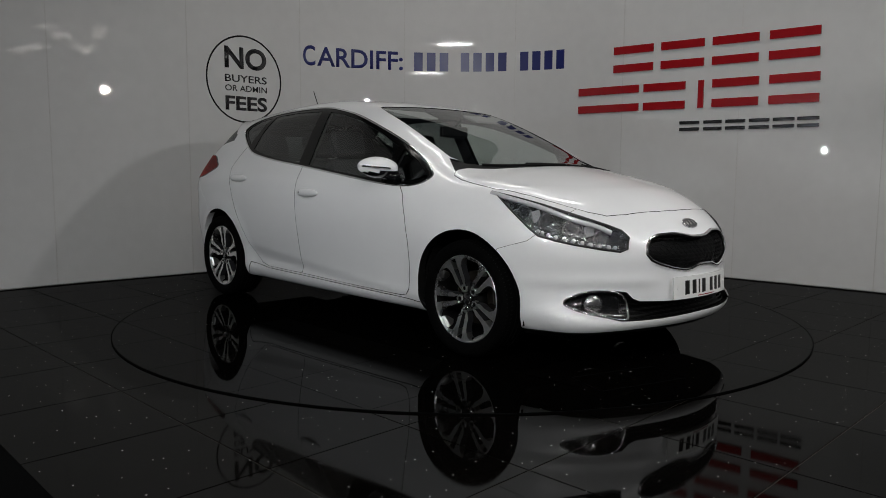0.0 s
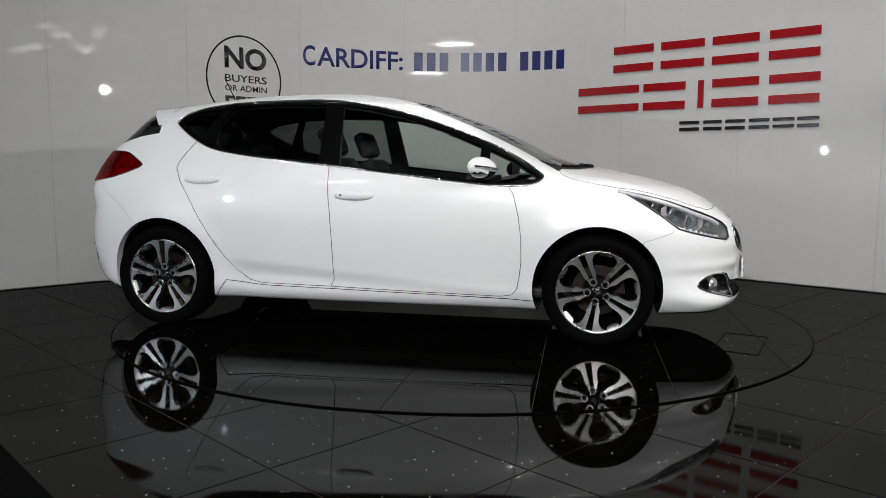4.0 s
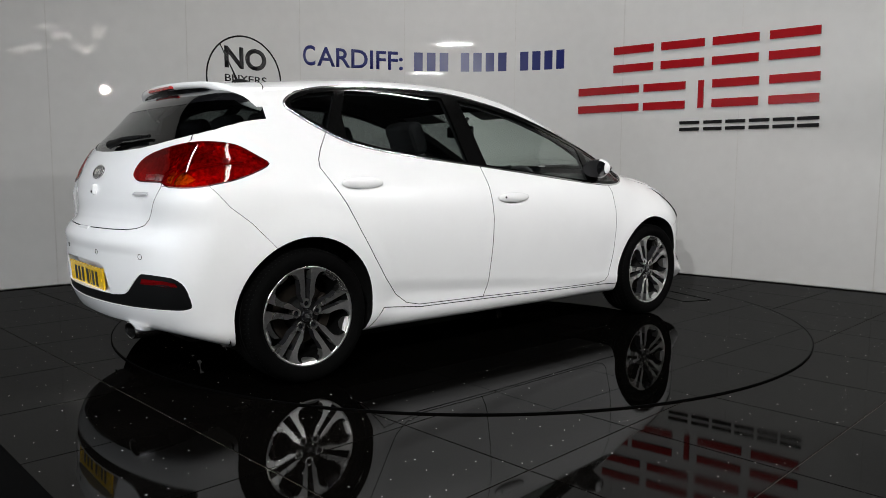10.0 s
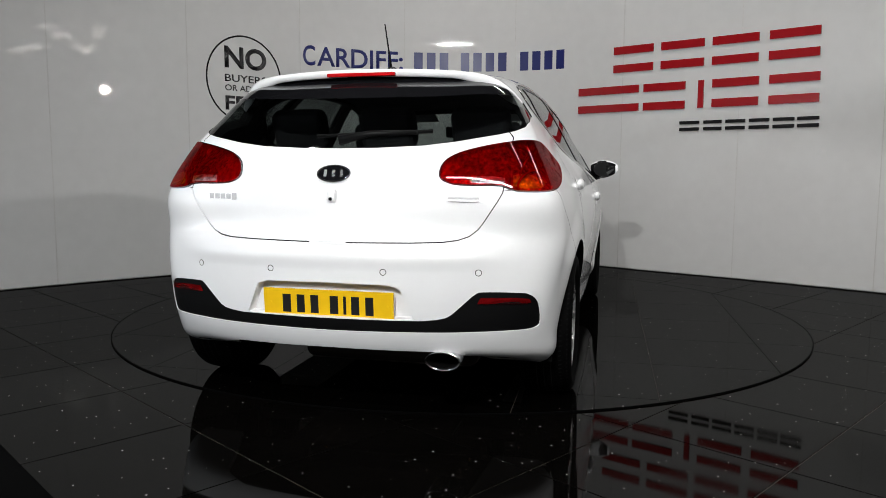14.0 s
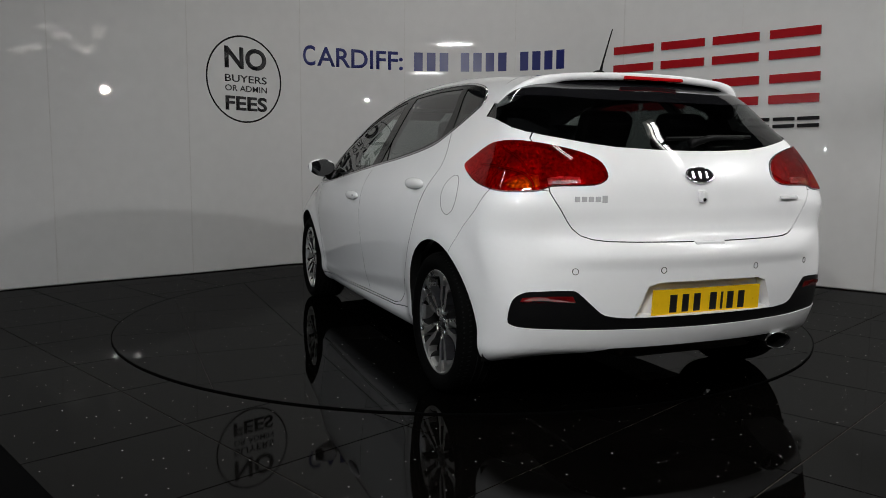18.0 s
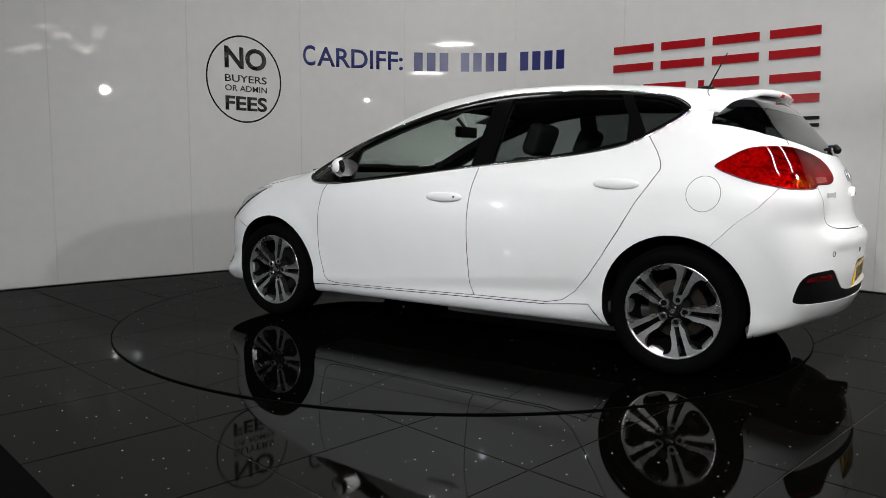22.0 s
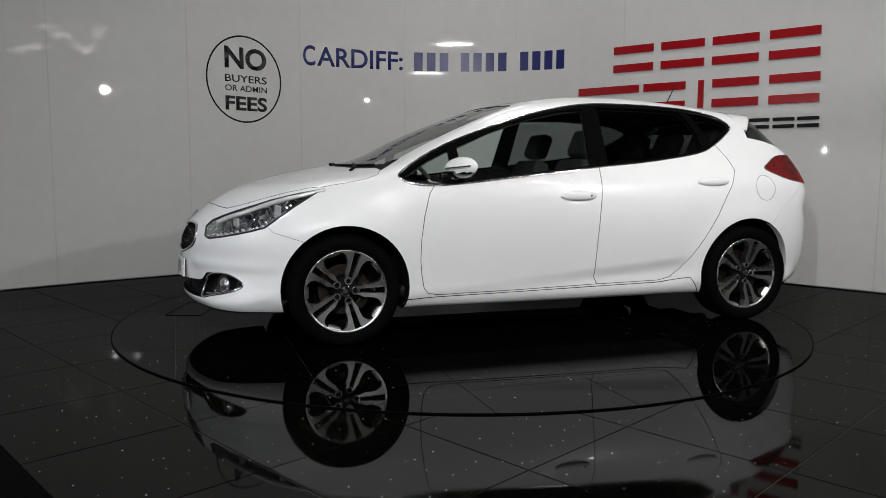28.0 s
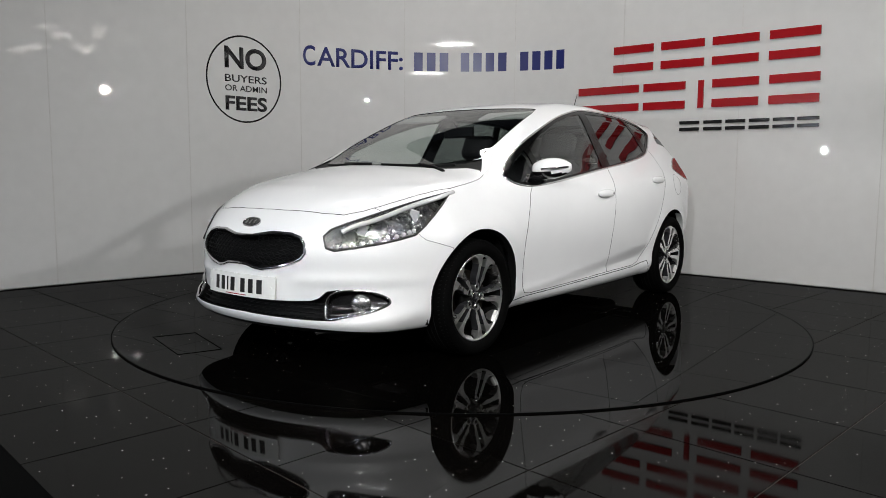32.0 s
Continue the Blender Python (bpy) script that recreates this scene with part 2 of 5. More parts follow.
def lathe(bm, profile, sides=32, axis="y", centre=(0, 0, 0), closed=False):
    """Turns (radius, along) points about an axis."""
    rings = []
    for r, h in profile:
        ring = []
        for k in range(sides):
            t = 2 * math.pi * k / sides
            c, s = r * math.cos(t), r * math.sin(t)
            p = (c, h, s) if axis == "y" else ((c, s, h) if axis == "z" else (h, c, s))
            ring.append(bm.verts.new(Vector(p) + Vector(centre)))
        rings.append(ring)
    pairs = list(zip(rings, rings[1:])) + ([(rings[-1], rings[0])] if closed else [])
    for a, b in pairs:
        for k in range(sides):
            bm.faces.new((a[k], a[(k + 1) % sides], b[(k + 1) % sides], b[k]))
    return bm


def prism(bm, outline, at, depth):
    """A flat outline, each (u, v) put in space by at(u, v, d), of thickness depth."""
    a = [bm.verts.new(at(u, v, 0)) for u, v in outline]
    b = [bm.verts.new(at(u, v, depth)) for u, v in outline]
    n = len(a)
    bm.faces.new(a[::-1])
    bm.faces.new(b)
    for i in range(n):
        bm.faces.new((a[i], a[(i + 1) % n], b[(i + 1) % n], b[i]))
    bmesh.ops.recalc_face_normals(bm, faces=bm.faces)
    return bm


def spline(points, samples=8, closed=False):
    """A smooth line through points, any dimension."""
    p = np.array(points, float)
    n = len(p)
    out = []
    for i in range(n if closed else n - 1):
        g = lambda k: p[k % n] if closed else p[min(max(k, 0), n - 1)]
        a, b, c, d = g(i - 1), g(i), g(i + 1), g(i + 2)
        for k in range(samples):
            t = k / samples
            out.append(0.5 * (2 * b + (c - a) * t + (2 * a - 5 * b + 4 * c - d) * t * t + (3 * b - a - 3 * c + d) * t ** 3))
    if not closed:
        out.append(p[-1])
    return [tuple(float(v) for v in q) for q in out]
# ---------- the curved back wall ----------
WALL_LINE = spline([(-6.6, -2.2), (-3.70, 0.71), (-3.06, 1.326), (-2.52, 1.80), (-1.84, 2.47), (-1.42, 2.76), (-0.73, 3.05), (0.04, 3.14),
                    (0.62, 3.06), (1.11, 2.86), (1.677, 2.41), (2.122, 2.07), (2.533, 1.75), (3.48, 0.95), (6.9, -2.0)], 12)
WALL_XY = np.array(WALL_LINE)
WALL_S = np.concatenate([[0], np.cumsum(np.hypot(*np.diff(WALL_XY, axis=0).T))])
WALL_TOP = 3.7


def wall_at(s, z, out=0.0):
    """The place s metres along the wall, z up, out metres before its face."""
    x, y = np.interp(s, WALL_S, WALL_XY[:, 0]), np.interp(s, WALL_S, WALL_XY[:, 1])
    a, b = np.interp([s - 0.05, s + 0.05], WALL_S, WALL_XY[:, 0]), np.interp([s - 0.05, s + 0.05], WALL_S, WALL_XY[:, 1])
    d = Vector((a[1] - a[0], b[1] - b[0], 0)).normalized()
    return Vector((x, y, z)) + Vector((d.y, -d.x, 0)) * out


wall = tagged(empty("wall_back", "curved white glossy panelled showroom back wall", "wall"), kind="structure")
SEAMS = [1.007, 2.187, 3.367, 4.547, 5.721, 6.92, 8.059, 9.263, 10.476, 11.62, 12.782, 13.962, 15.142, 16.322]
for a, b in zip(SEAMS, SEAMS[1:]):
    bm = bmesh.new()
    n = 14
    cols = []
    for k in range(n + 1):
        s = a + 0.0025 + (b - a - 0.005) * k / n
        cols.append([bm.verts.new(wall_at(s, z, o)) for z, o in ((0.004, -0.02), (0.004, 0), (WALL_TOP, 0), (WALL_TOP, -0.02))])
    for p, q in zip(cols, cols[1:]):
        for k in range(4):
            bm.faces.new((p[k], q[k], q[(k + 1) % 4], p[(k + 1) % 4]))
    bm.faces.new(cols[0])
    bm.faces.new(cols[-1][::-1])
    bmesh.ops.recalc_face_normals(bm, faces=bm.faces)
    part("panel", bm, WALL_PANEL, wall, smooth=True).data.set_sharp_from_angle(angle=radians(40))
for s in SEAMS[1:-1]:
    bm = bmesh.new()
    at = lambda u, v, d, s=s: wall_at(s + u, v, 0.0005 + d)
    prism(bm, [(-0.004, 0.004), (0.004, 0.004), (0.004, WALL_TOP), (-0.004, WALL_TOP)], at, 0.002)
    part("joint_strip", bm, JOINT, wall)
bm = bmesh.new()
cols = []
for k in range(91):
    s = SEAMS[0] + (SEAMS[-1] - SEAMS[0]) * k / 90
    cols.append([bm.verts.new(wall_at(s, z, o)) for z, o in ((-0.01, -0.16), (-0.01, -0.022), (WALL_TOP, -0.022), (WALL_TOP, -0.16))])
for p, q in zip(cols, cols[1:]):
    for k in range(4):
        bm.faces.new((p[k], q[k], q[(k + 1) % 4], p[(k + 1) % 4]))
bmesh.ops.recalc_face_normals(bm, faces=bm.faces)
part("wall_core", bm, JOINT, wall)

# ---------- floor ----------
def clip_convex(poly, clip):
    """The part of a polygon inside a convex one."""
    out = list(poly)
    n = len(clip)
    for i in range(n):
        (ax, ay), (bx, by) = clip[i], clip[(i + 1) % n]
        side = lambda p: (bx - ax) * (p[1] - ay) - (by - ay) * (p[0] - ax)
        src, out = out, []
        for k in range(len(src)):
            p, q = src[k - 1], src[k]
            sp, sq = side(p), side(q)
            if (sp >= 0) != (sq >= 0):
                t = sp / (sp - sq)
                out.append((p[0] + (q[0] - p[0]) * t, p[1] + (q[1] - p[1]) * t))
            if sq >= 0:
                out.append(q)
        if not out:
            return []
    return out


def slab(bm, poly, top, thick, bevel=0.0):
    a = [bm.verts.new((x, y, top)) for x, y in poly]
    b = [bm.verts.new((x, y, top - thick)) for x, y in poly]
    n = len(a)
    bm.faces.new(a)
    for i in range(n):
        bm.faces.new((a[i], b[i], b[(i + 1) % n], a[(i + 1) % n]))
    return bm


floor = tagged(empty("floor", "polished black granite tile showroom floor", "floor"), kind="structure")
bm = bmesh.new()
box(bm, 0, -5.0, -0.0495, 24, 22, 0.08)
part("screed", bm, GROUT, floor)
TILE = 0.606
turn = radians(46.2)
cx, cy = 0.654, -2.339
tile_mesh = None
for i in range(-16, 17):
    for k in range(-16, 17):
        u, v = (i + 0.5) * TILE, (k + 0.5) * TILE
        x = cx + u * math.cos(turn) - v * math.sin(turn)
        y = cy + u * math.sin(turn) + v * math.cos(turn)
        if math.hypot(x, y) < DISC_R - 0.46 or not (-5.6 < x < 5.6 and -7.5 < y < 3.6):
            continue
        if y > 0 and np.min(np.hypot(WALL_XY[:, 0] - x, WALL_XY[:, 1] - y)) > 0.5 and y > np.interp(x, WALL_XY[:, 0], WALL_XY[:, 1]):
            continue
        if tile_mesh is None:
            b2 = bmesh.new()
            h = TILE / 2 - 0.0030
            slab(b2, [(-h, -h), (h, -h), (h, h), (-h, h)], 0.0, 0.012)
            tile_mesh = mesh_of("tile", b2, STONE)
        ob = new("tile", tile_mesh)
        ob.parent = floor
        ob.matrix_local = Matrix.Translation((x, y, -0.006)) @ Matrix.Rotation(turn, 4, "Z")

# ---------- the turning platform ----------
platform = empty("turntable", "round black granite tiled turntable set flush in the floor", "turntable")
RIM = [((DISC_R - 0.002) * math.cos(2 * math.pi * k / 128), (DISC_R - 0.002) * math.sin(2 * math.pi * k / 128)) for k in range(128)]
bm = bmesh.new()
lathe(bm, [(0.001, -0.012), (DISC_R - 0.02, -0.012), (DISC_R - 0.02, -0.004), (0.001, -0.004)], 96, "z")
part("platform_base", bm, GROUT, platform)
bm = bmesh.new()
lathe(bm, [(DISC_R - 0.0025, -0.006), (DISC_R - 0.0025, 0.0006), (DISC_R + 0.003, 0.0006), (DISC_R + 0.003, -0.0058)], 160, "z")
part("edge_ring", bm, RING, platform, "black rubber gap ring")
turn2 = radians(1.6)
for i in range(-5, 5):
    for k in range(-5, 5):
        x0, y0 = -0.585 + i * 0.613, -0.02 + k * 0.606
        q = [(x0 + 0.0016, y0 + 0.0016), (x0 + 0.6114, y0 + 0.0016), (x0 + 0.6114, y0 + 0.6044), (x0 + 0.0016, y0 + 0.6044)]
        q = [(x * math.cos(turn2) - y * math.sin(turn2), x * math.sin(turn2) + y * math.cos(turn2)) for x, y in q]
        q = clip_convex(q, RIM)
        if len(q) < 3:
            continue
        bm = slab(bmesh.new(), q, 0.0, 0.0045)
        part("tile", bm, STONE_DISC, platform)
bm = bmesh.new()
hatch = [(1.797, -0.884), (1.942, -0.403), (1.722, -0.326), (1.571, -0.80)]
pipe(bm, [(x, y, 0.0004) for x, y in hatch], 0.0025, 6, closed=True, squash=1.0)
part("hatch_edge", bm, RING, platform)

# ---------- the hall round the camera ----------
hall = tagged(empty("hall_walls", "dark steel clad hall walls behind the camera", "wall"), kind="structure")
for x, y, sx, sy in ((-8.2, -6.5, 0.2, 14), (8.2, -6.5, 0.2, 14), (0, -13.4, 16.6, 0.2), (-7.6, 0.2, 1.4, 0.2), (7.6, 0.2, 1.4, 0.2)):
    bm = box(bmesh.new(), x, y, 2.6, sx, sy, 5.3)
    part("cladding", bm, HALL_DARK, hall)
bm = box(bmesh.new(), 0, -4.8, 5.3, 16.8, 17.4, 0.1)
for k in range(7):
    box(bm, 0, -12 + 2.4 * k, 5.12, 16.4, 0.12, 0.22)
ceiling = tagged(part("ceiling", bm, HALL_DARK), "dark steel hall roof with purlins", "ceiling", kind="structure")

for place, az, watts, colour, aim_at in BATTENS:
    fixture = empty("tube_light", "lit twin fluorescent tube batten under the roof, most added unseen as fill", "light", "tube lights")
    spin = Matrix.Rotation(radians(az), 4, "Z")
    if aim_at:
        down = spin.to_3x3().inverted() @ (Vector(aim_at) - Vector(place))
        spin = spin @ Matrix.Rotation(math.atan2(down.y, -down.z), 4, "X")
    fixture.matrix_world = Matrix.Translation(place) @ spin
    part("housing", box(bmesh.new(), 0, 0, 0.06, 1.56, 0.16, 0.06, 0.008), JOINT, fixture)
    for y in (-0.045, 0.045):
        part("tube", rod(bmesh.new(), (-0.74, y, 0.012), (0.74, y, 0.012), 0.014, 10), TUBE, fixture, smooth=True)
    for x in (-0.6, 0.6):
        top = spin.inverted() @ Vector((0, 0, 5.25 - place[2]))
        part("hanger", rod(bmesh.new(), (x, 0, 0.085), (x + top.x, top.y, top.z), 0.006, 6), HALL_STEEL, fixture)
    data = bpy.data.lights.new("batten_lamp", "AREA")
    data.shape, data.size, data.size_y, data.energy, data.color = "RECTANGLE", 1.48, 0.04, watts, colour
    if aim_at:
        data.spread = radians(95)
    lamp = new("batten_lamp", data)
    lamp.matrix_world = fixture.matrix_world @ Matrix.Translation((0, 0, -0.012))

for place, watts, colour in SPOTS:
    spot = empty("spot_lamp", "lit round spot lamp on a dark stand", "lamp", "spot lamps")
    aim = look(place, (0, 0.3, 0.7))
    spot.matrix_world = Matrix.Translation((place[0], place[1], 0))
    local = Matrix.Translation((0, 0, place[2])) @ aim.to_3x3().to_4x4()
    bm = lathe(bmesh.new(), [(0.03, 0.22), (0.06, 0.20), (0.09, 0.08), (0.125, 0.0), (0.118, 0.0), (0.08, 0.07), (0.002, 0.10)], 28, "z")
    bmesh.ops.transform(bm, matrix=local, verts=bm.verts)
    part("lamp_head", bm, HALL_STEEL, spot, smooth=True)
    part("stand", rod(bmesh.new(), (0, 0, 0.02), (0, 0, place[2] - 0.08), 0.016, 10), HALL_STEEL, spot)
    part("stand_foot", lathe(bmesh.new(), [(0.001, 0.03), (0.22, 0.02), (0.24, 0.0), (0.24, -0.006)], 28, "z"), HALL_STEEL, spot, smooth=True)
    data = bpy.data.lights.new("spot_lamp_light", "AREA")
    data.shape, data.size, data.energy, data.color = "DISK", 0.10, watts, colour
    data.spread = radians(120)
    lamp = new("spot_lamp_light", data)
    lamp.matrix_world = aim @ Matrix.Translation((0, 0, -0.01))

mat_edge = [(-1.75, -2.50), (-1.12, -3.13), (-2.0, -4.1), (-2.7, -3.4)]
bm = slab(bmesh.new(), mat_edge, 0.004, 0.010)
tagged(part("floor_mat", bm, RING), "thin matt black rubber mat lying on the tiles", "mat")
# ---------- the car's outer skin, as the zero of one smooth field; x forward, y to its left, z up ----------
def smooth_line(*pairs):
    """A smooth curve through (t, value) pairs, straight beyond its ends."""
    xs, ys = (np.array(v, float) for v in zip(*pairs))
    dx, dy = np.diff(xs), np.diff(ys)
    m = dy / dx
    t = np.concatenate([[m[0]], (m[:-1] * dx[1:] + m[1:] * dx[:-1]) / (dx[1:] + dx[:-1]), [m[-1]]])

    def f(x):
        x = np.asarray(x, float)
        i = np.clip(np.searchsorted(xs, x) - 1, 0, len(xs) - 2)
        h = dx[i]
        u = (x - xs[i]) / h
        uc = np.clip(u, 0, 1)
        v = ys[i] * (1 + 2 * uc) * (1 - uc) ** 2 + t[i] * h * uc * (1 - uc) ** 2 + ys[i + 1] * uc * uc * (3 - 2 * uc) + t[i + 1] * h * uc * uc * (uc - 1)
        return v + np.where(u < 0, t[i] * (u - uc) * h, 0) + np.where(u > 1, t[i + 1] * (u - uc) * h, 0)
    return f


TOP_LINE = smooth_line((-2.10, 1.22), (-1.80, 1.345), (-1.45, 1.398), (-1.0, 1.447), (-0.45, 1.472), (-0.1, 1.460), (0.2, 1.414), (0.5, 1.316),
                       (0.8, 1.193), (1.02, 1.083), (1.15, 1.036), (1.4, 0.990), (1.7, 0.922), (1.95, 0.836), (2.10, 0.742), (2.2, 0.66), (2.3, 0.54))
CROWN = smooth_line((-2.1, 0.11), (-1.6, 0.10), (-0.6, 0.075), (0.2, 0.09), (0.8, 0.155), (1.1, 0.15), (1.4, 0.14), (2.0, 0.18), (2.3, 0.2))
SECTION = smooth_line((0.10, 0.76), (0.20, 0.805), (0.27, 0.838), (0.34, 0.842), (0.42, 0.853), (0.52, 0.869), (0.64, 0.884), (0.74, 0.888), (0.83, 0.880),
                      (0.90, 0.860), (0.96, 0.826), (1.02, 0.790), (1.15, 0.718), (1.28, 0.645), (1.40, 0.570), (1.55, 0.47))
NARROW = smooth_line((-2.3, 0.13), (-1.95, 0.062), (-1.6, 0.018), (-1.2, 0.0), (1.3, 0.0), (1.6, 0.015), (1.9, 0.06), (2.3, 0.16))
NOSE = smooth_line((0.15, 2.14), (0.22, 2.185), (0.32, 2.204), (0.45, 2.210), (0.58, 2.215), (0.68, 2.175), (0.76, 2.105), (0.9, 1.92))
TAIL = smooth_line((0.15, -1.93), (0.24, -1.985), (0.36, -2.045), (0.48, -2.060), (0.60, -2.063), (0.665, -2.064), (0.695, -2.045), (0.725, -2.012), (0.76, -1.998), (0.84, -1.985), (0.94, -1.965),
                   (1.02, -1.925), (1.15, -1.83), (1.30, -1.70), (1.45, -1.56))

TAIL_SIDE = smooth_line((0.15, -1.93), (0.24, -1.985), (0.36, -2.045), (0.48, -2.065), (0.60, -2.062), (0.72, -2.045), (0.84, -2.015), (0.94, -1.975),
                        (1.02, -1.93), (1.15, -1.83), (1.30, -1.70), (1.45, -1.56))


def soft_max(a, b, k):
    return np.maximum(a, b) + np.maximum(k - np.abs(a - b), 0) ** 2 / (4 * k)


def ease(t):
    t = np.clip(t, 0, 1)
    return t * t * (3 - 2 * t)


def half_width(x, z):
    w = SECTION(z) - NARROW(x)
    w = w - 0.10 * ease((x - 0.75) / 0.95) * ease((z - 0.62) / 0.28) * (1 - ease((z - 1.0) / 0.2))
    w = w + 0.013 * ease((-x - 0.75) / 0.7) * ease((z - 0.78) / 0.2) * (1 - ease((z - 1.1) / 0.2))
    # the tucked-in flank under the doors' crease
    crease = 0.375 - 0.085 * x
    w = w - 0.015 * ease((crease - z) / 0.085) * ease((z - 0.225) / 0.07) * ease((x + 1.0) / 0.25) * ease((1.0 - x) / 0.2)
    # the hollows behind the door handles
    for hx, hz in ((-0.06, 0.818), (-1.04, 0.900)):
        w = w - 0.011 * np.exp(-((x - hx) / 0.055) ** 2 - ((z - hz) / 0.026) ** 2)
    for ax in (1.337, -1.325):
        r = np.hypot(x - ax, z - 0.317)
        w = w + 0.014 * ease((0.50 - r) / 0.14)
    return w


def skin(x, y, z):
    a = np.abs(y)
    f = soft_max(z - (TOP_LINE(x) - CROWN(x) * a * a), a - half_width(x, z), 0.11)
    # the bumper's brow over the fog lamps, and its splitter
    brow = 0.012 * np.exp(-((z - 0.445) / 0.035) ** 2) * ease((a - 0.28) / 0.16) + 0.009 * np.exp(-((z - 0.245) / 0.030) ** 2) - 0.012 * np.exp(-((z - 0.33) / 0.04) ** 2) * ease((a - 0.3) / 0.1)
    f = soft_max(f, x - brow - (NOSE(z) - (0.60 - 0.22 * ease((0.42 - z) / 0.2)) * a * a - 0.14 * a ** 6), 0.12)
    back = TAIL(z) + (TAIL_SIDE(z) - TAIL(z)) * ease((a - 0.48) / 0.25)
    f = soft_max(f, back + (0.24 - 0.08 * ease((z - 0.72) / 0.15) * (1 - ease((z - 1.08) / 0.15))) * a * a + 0.12 * a ** 4 - x, 0.10)
    return soft_max(f, 0.185 + 0.085 * ease((-x - 1.55) / 0.38) - z, 0.04)


def skin_normal(p):
    e = 1e-3
    p = np.asarray(p, float)
    g = np.stack([skin(*(p + d).T) - skin(*(p - d).T) for d in np.eye(3) * e], -1)
    return g / np.linalg.norm(g, axis=-1, keepdims=True)


def cast(o, d, far=1.6):
    """Where rays that start inside the skin leave it."""
    lo, hi = np.zeros(len(o)), np.full(len(o), far)
    for _ in range(34):
        mid = (lo + hi) / 2
        inside = skin(*(o + d * mid[:, None]).T) < 0
        lo, hi = np.where(inside, mid, lo), np.where(inside, hi, mid)
    return o + d * ((lo + hi) / 2)[:, None]


def skin_side(x, z, sign=1):
    """The skin's point over a place of the side view."""
    x, z = np.atleast_1d(np.asarray(x, float)), np.atleast_1d(np.asarray(z, float))
    o = np.stack([x, np.zeros_like(x), z], -1)
    p = cast(o, np.tile([0, 1.0, 0], (len(x), 1)), 1.2)
    p[:, 1] *= sign
    return p


def skin_end(y, z, sign=1):
    """The skin's point over a place of the front (1) or rear (-1) view."""
    y, z = np.atleast_1d(np.asarray(y, float)), np.atleast_1d(np.asarray(z, float))
    o = np.stack([np.full_like(y, 1.0 * sign), y, z], -1)
    return cast(o, np.tile([float(sign), 0, 0], (len(y), 1)), 1.6)


def skin_top(x, y):
    x, y = np.atleast_1d(np.asarray(x, float)), np.atleast_1d(np.asarray(y, float))
    o = np.stack([x, y, np.full_like(x, 0.6)], -1)
    return cast(o, np.tile([0, 0, 1.0], (len(x), 1)), 1.2)
# ---------- the skin as one fine half mesh, cut along the panel lines ----------
NA, NP = 300, 151
axis_s = np.linspace(-1, 1, NA)
axis_lean = np.where(np.abs(axis_s) > 0.62, np.sign(axis_s) * (np.abs(axis_s) - 0.62) / 0.38 * math.pi / 2, 0)
axis_x = np.clip(axis_s / 0.62, -1, 1) * 1.5
LEAN, ROUND = np.meshgrid(axis_lean, np.linspace(-math.pi / 2, math.pi / 2, NP), indexing="ij")
way = np.stack([np.sin(LEAN), np.cos(LEAN) * np.cos(ROUND), np.cos(LEAN) * np.sin(ROUND)], -1).reshape(-1, 3)
start = np.stack([np.repeat(axis_x[:, None], NP, 1), np.zeros_like(LEAN), np.full_like(LEAN, 0.62)], -1).reshape(-1, 3)
skin_pts = cast(start, way)
skin_pts[:, 1] = np.maximum(skin_pts[:, 1], 0)
half = bpy.data.meshes.new("half")
half.from_pydata([tuple(p) for p in skin_pts], [], [((i + 1) * NP + k, i * NP + k, i * NP + k + 1, (i + 1) * NP + k + 1) for i in range(NA - 1) for k in range(NP - 1)])
hull = bmesh.new()
hull.from_mesh(half)
bmesh.ops.remove_doubles(hull, verts=hull.verts, dist=1e-5)

SIDE = (Vector((1, 0, 0)), Vector((0, 0, 1)))
PLAN = (Vector((1, 0, 0)), Vector((0, 1, 0)))
ENDV = (Vector((0, 1, 0)), Vector((0, 0, 1)))
CORNER_F = (Vector((-0.66, 0.7513, 0)), Vector((0, 0, 1)))
CORNER_R = (Vector((0.66, 0.7513, 0)), Vector((0, 0, 1)))


def offset_poly(poly, d):
    """A closed outline grown by d (shrunk where d is negative)."""
    p = np.array(poly, float)
    area = np.sum(p[:, 0] * np.roll(p[:, 1], -1) - np.roll(p[:, 0], -1) * p[:, 1])
    e = np.roll(p, -1, 0) - p
    n = np.stack([e[:, 1], -e[:, 0]], -1) / np.maximum(np.linalg.norm(e, axis=1, keepdims=True), 1e-9) * (1 if area > 0 else -1)
    m = n + np.roll(n, 1, 0)
    m = m / np.maximum(np.sum(m * np.roll(n, 1, 0), 1, keepdims=True), 0.5)
    return [tuple(q) for q in p + m * d]


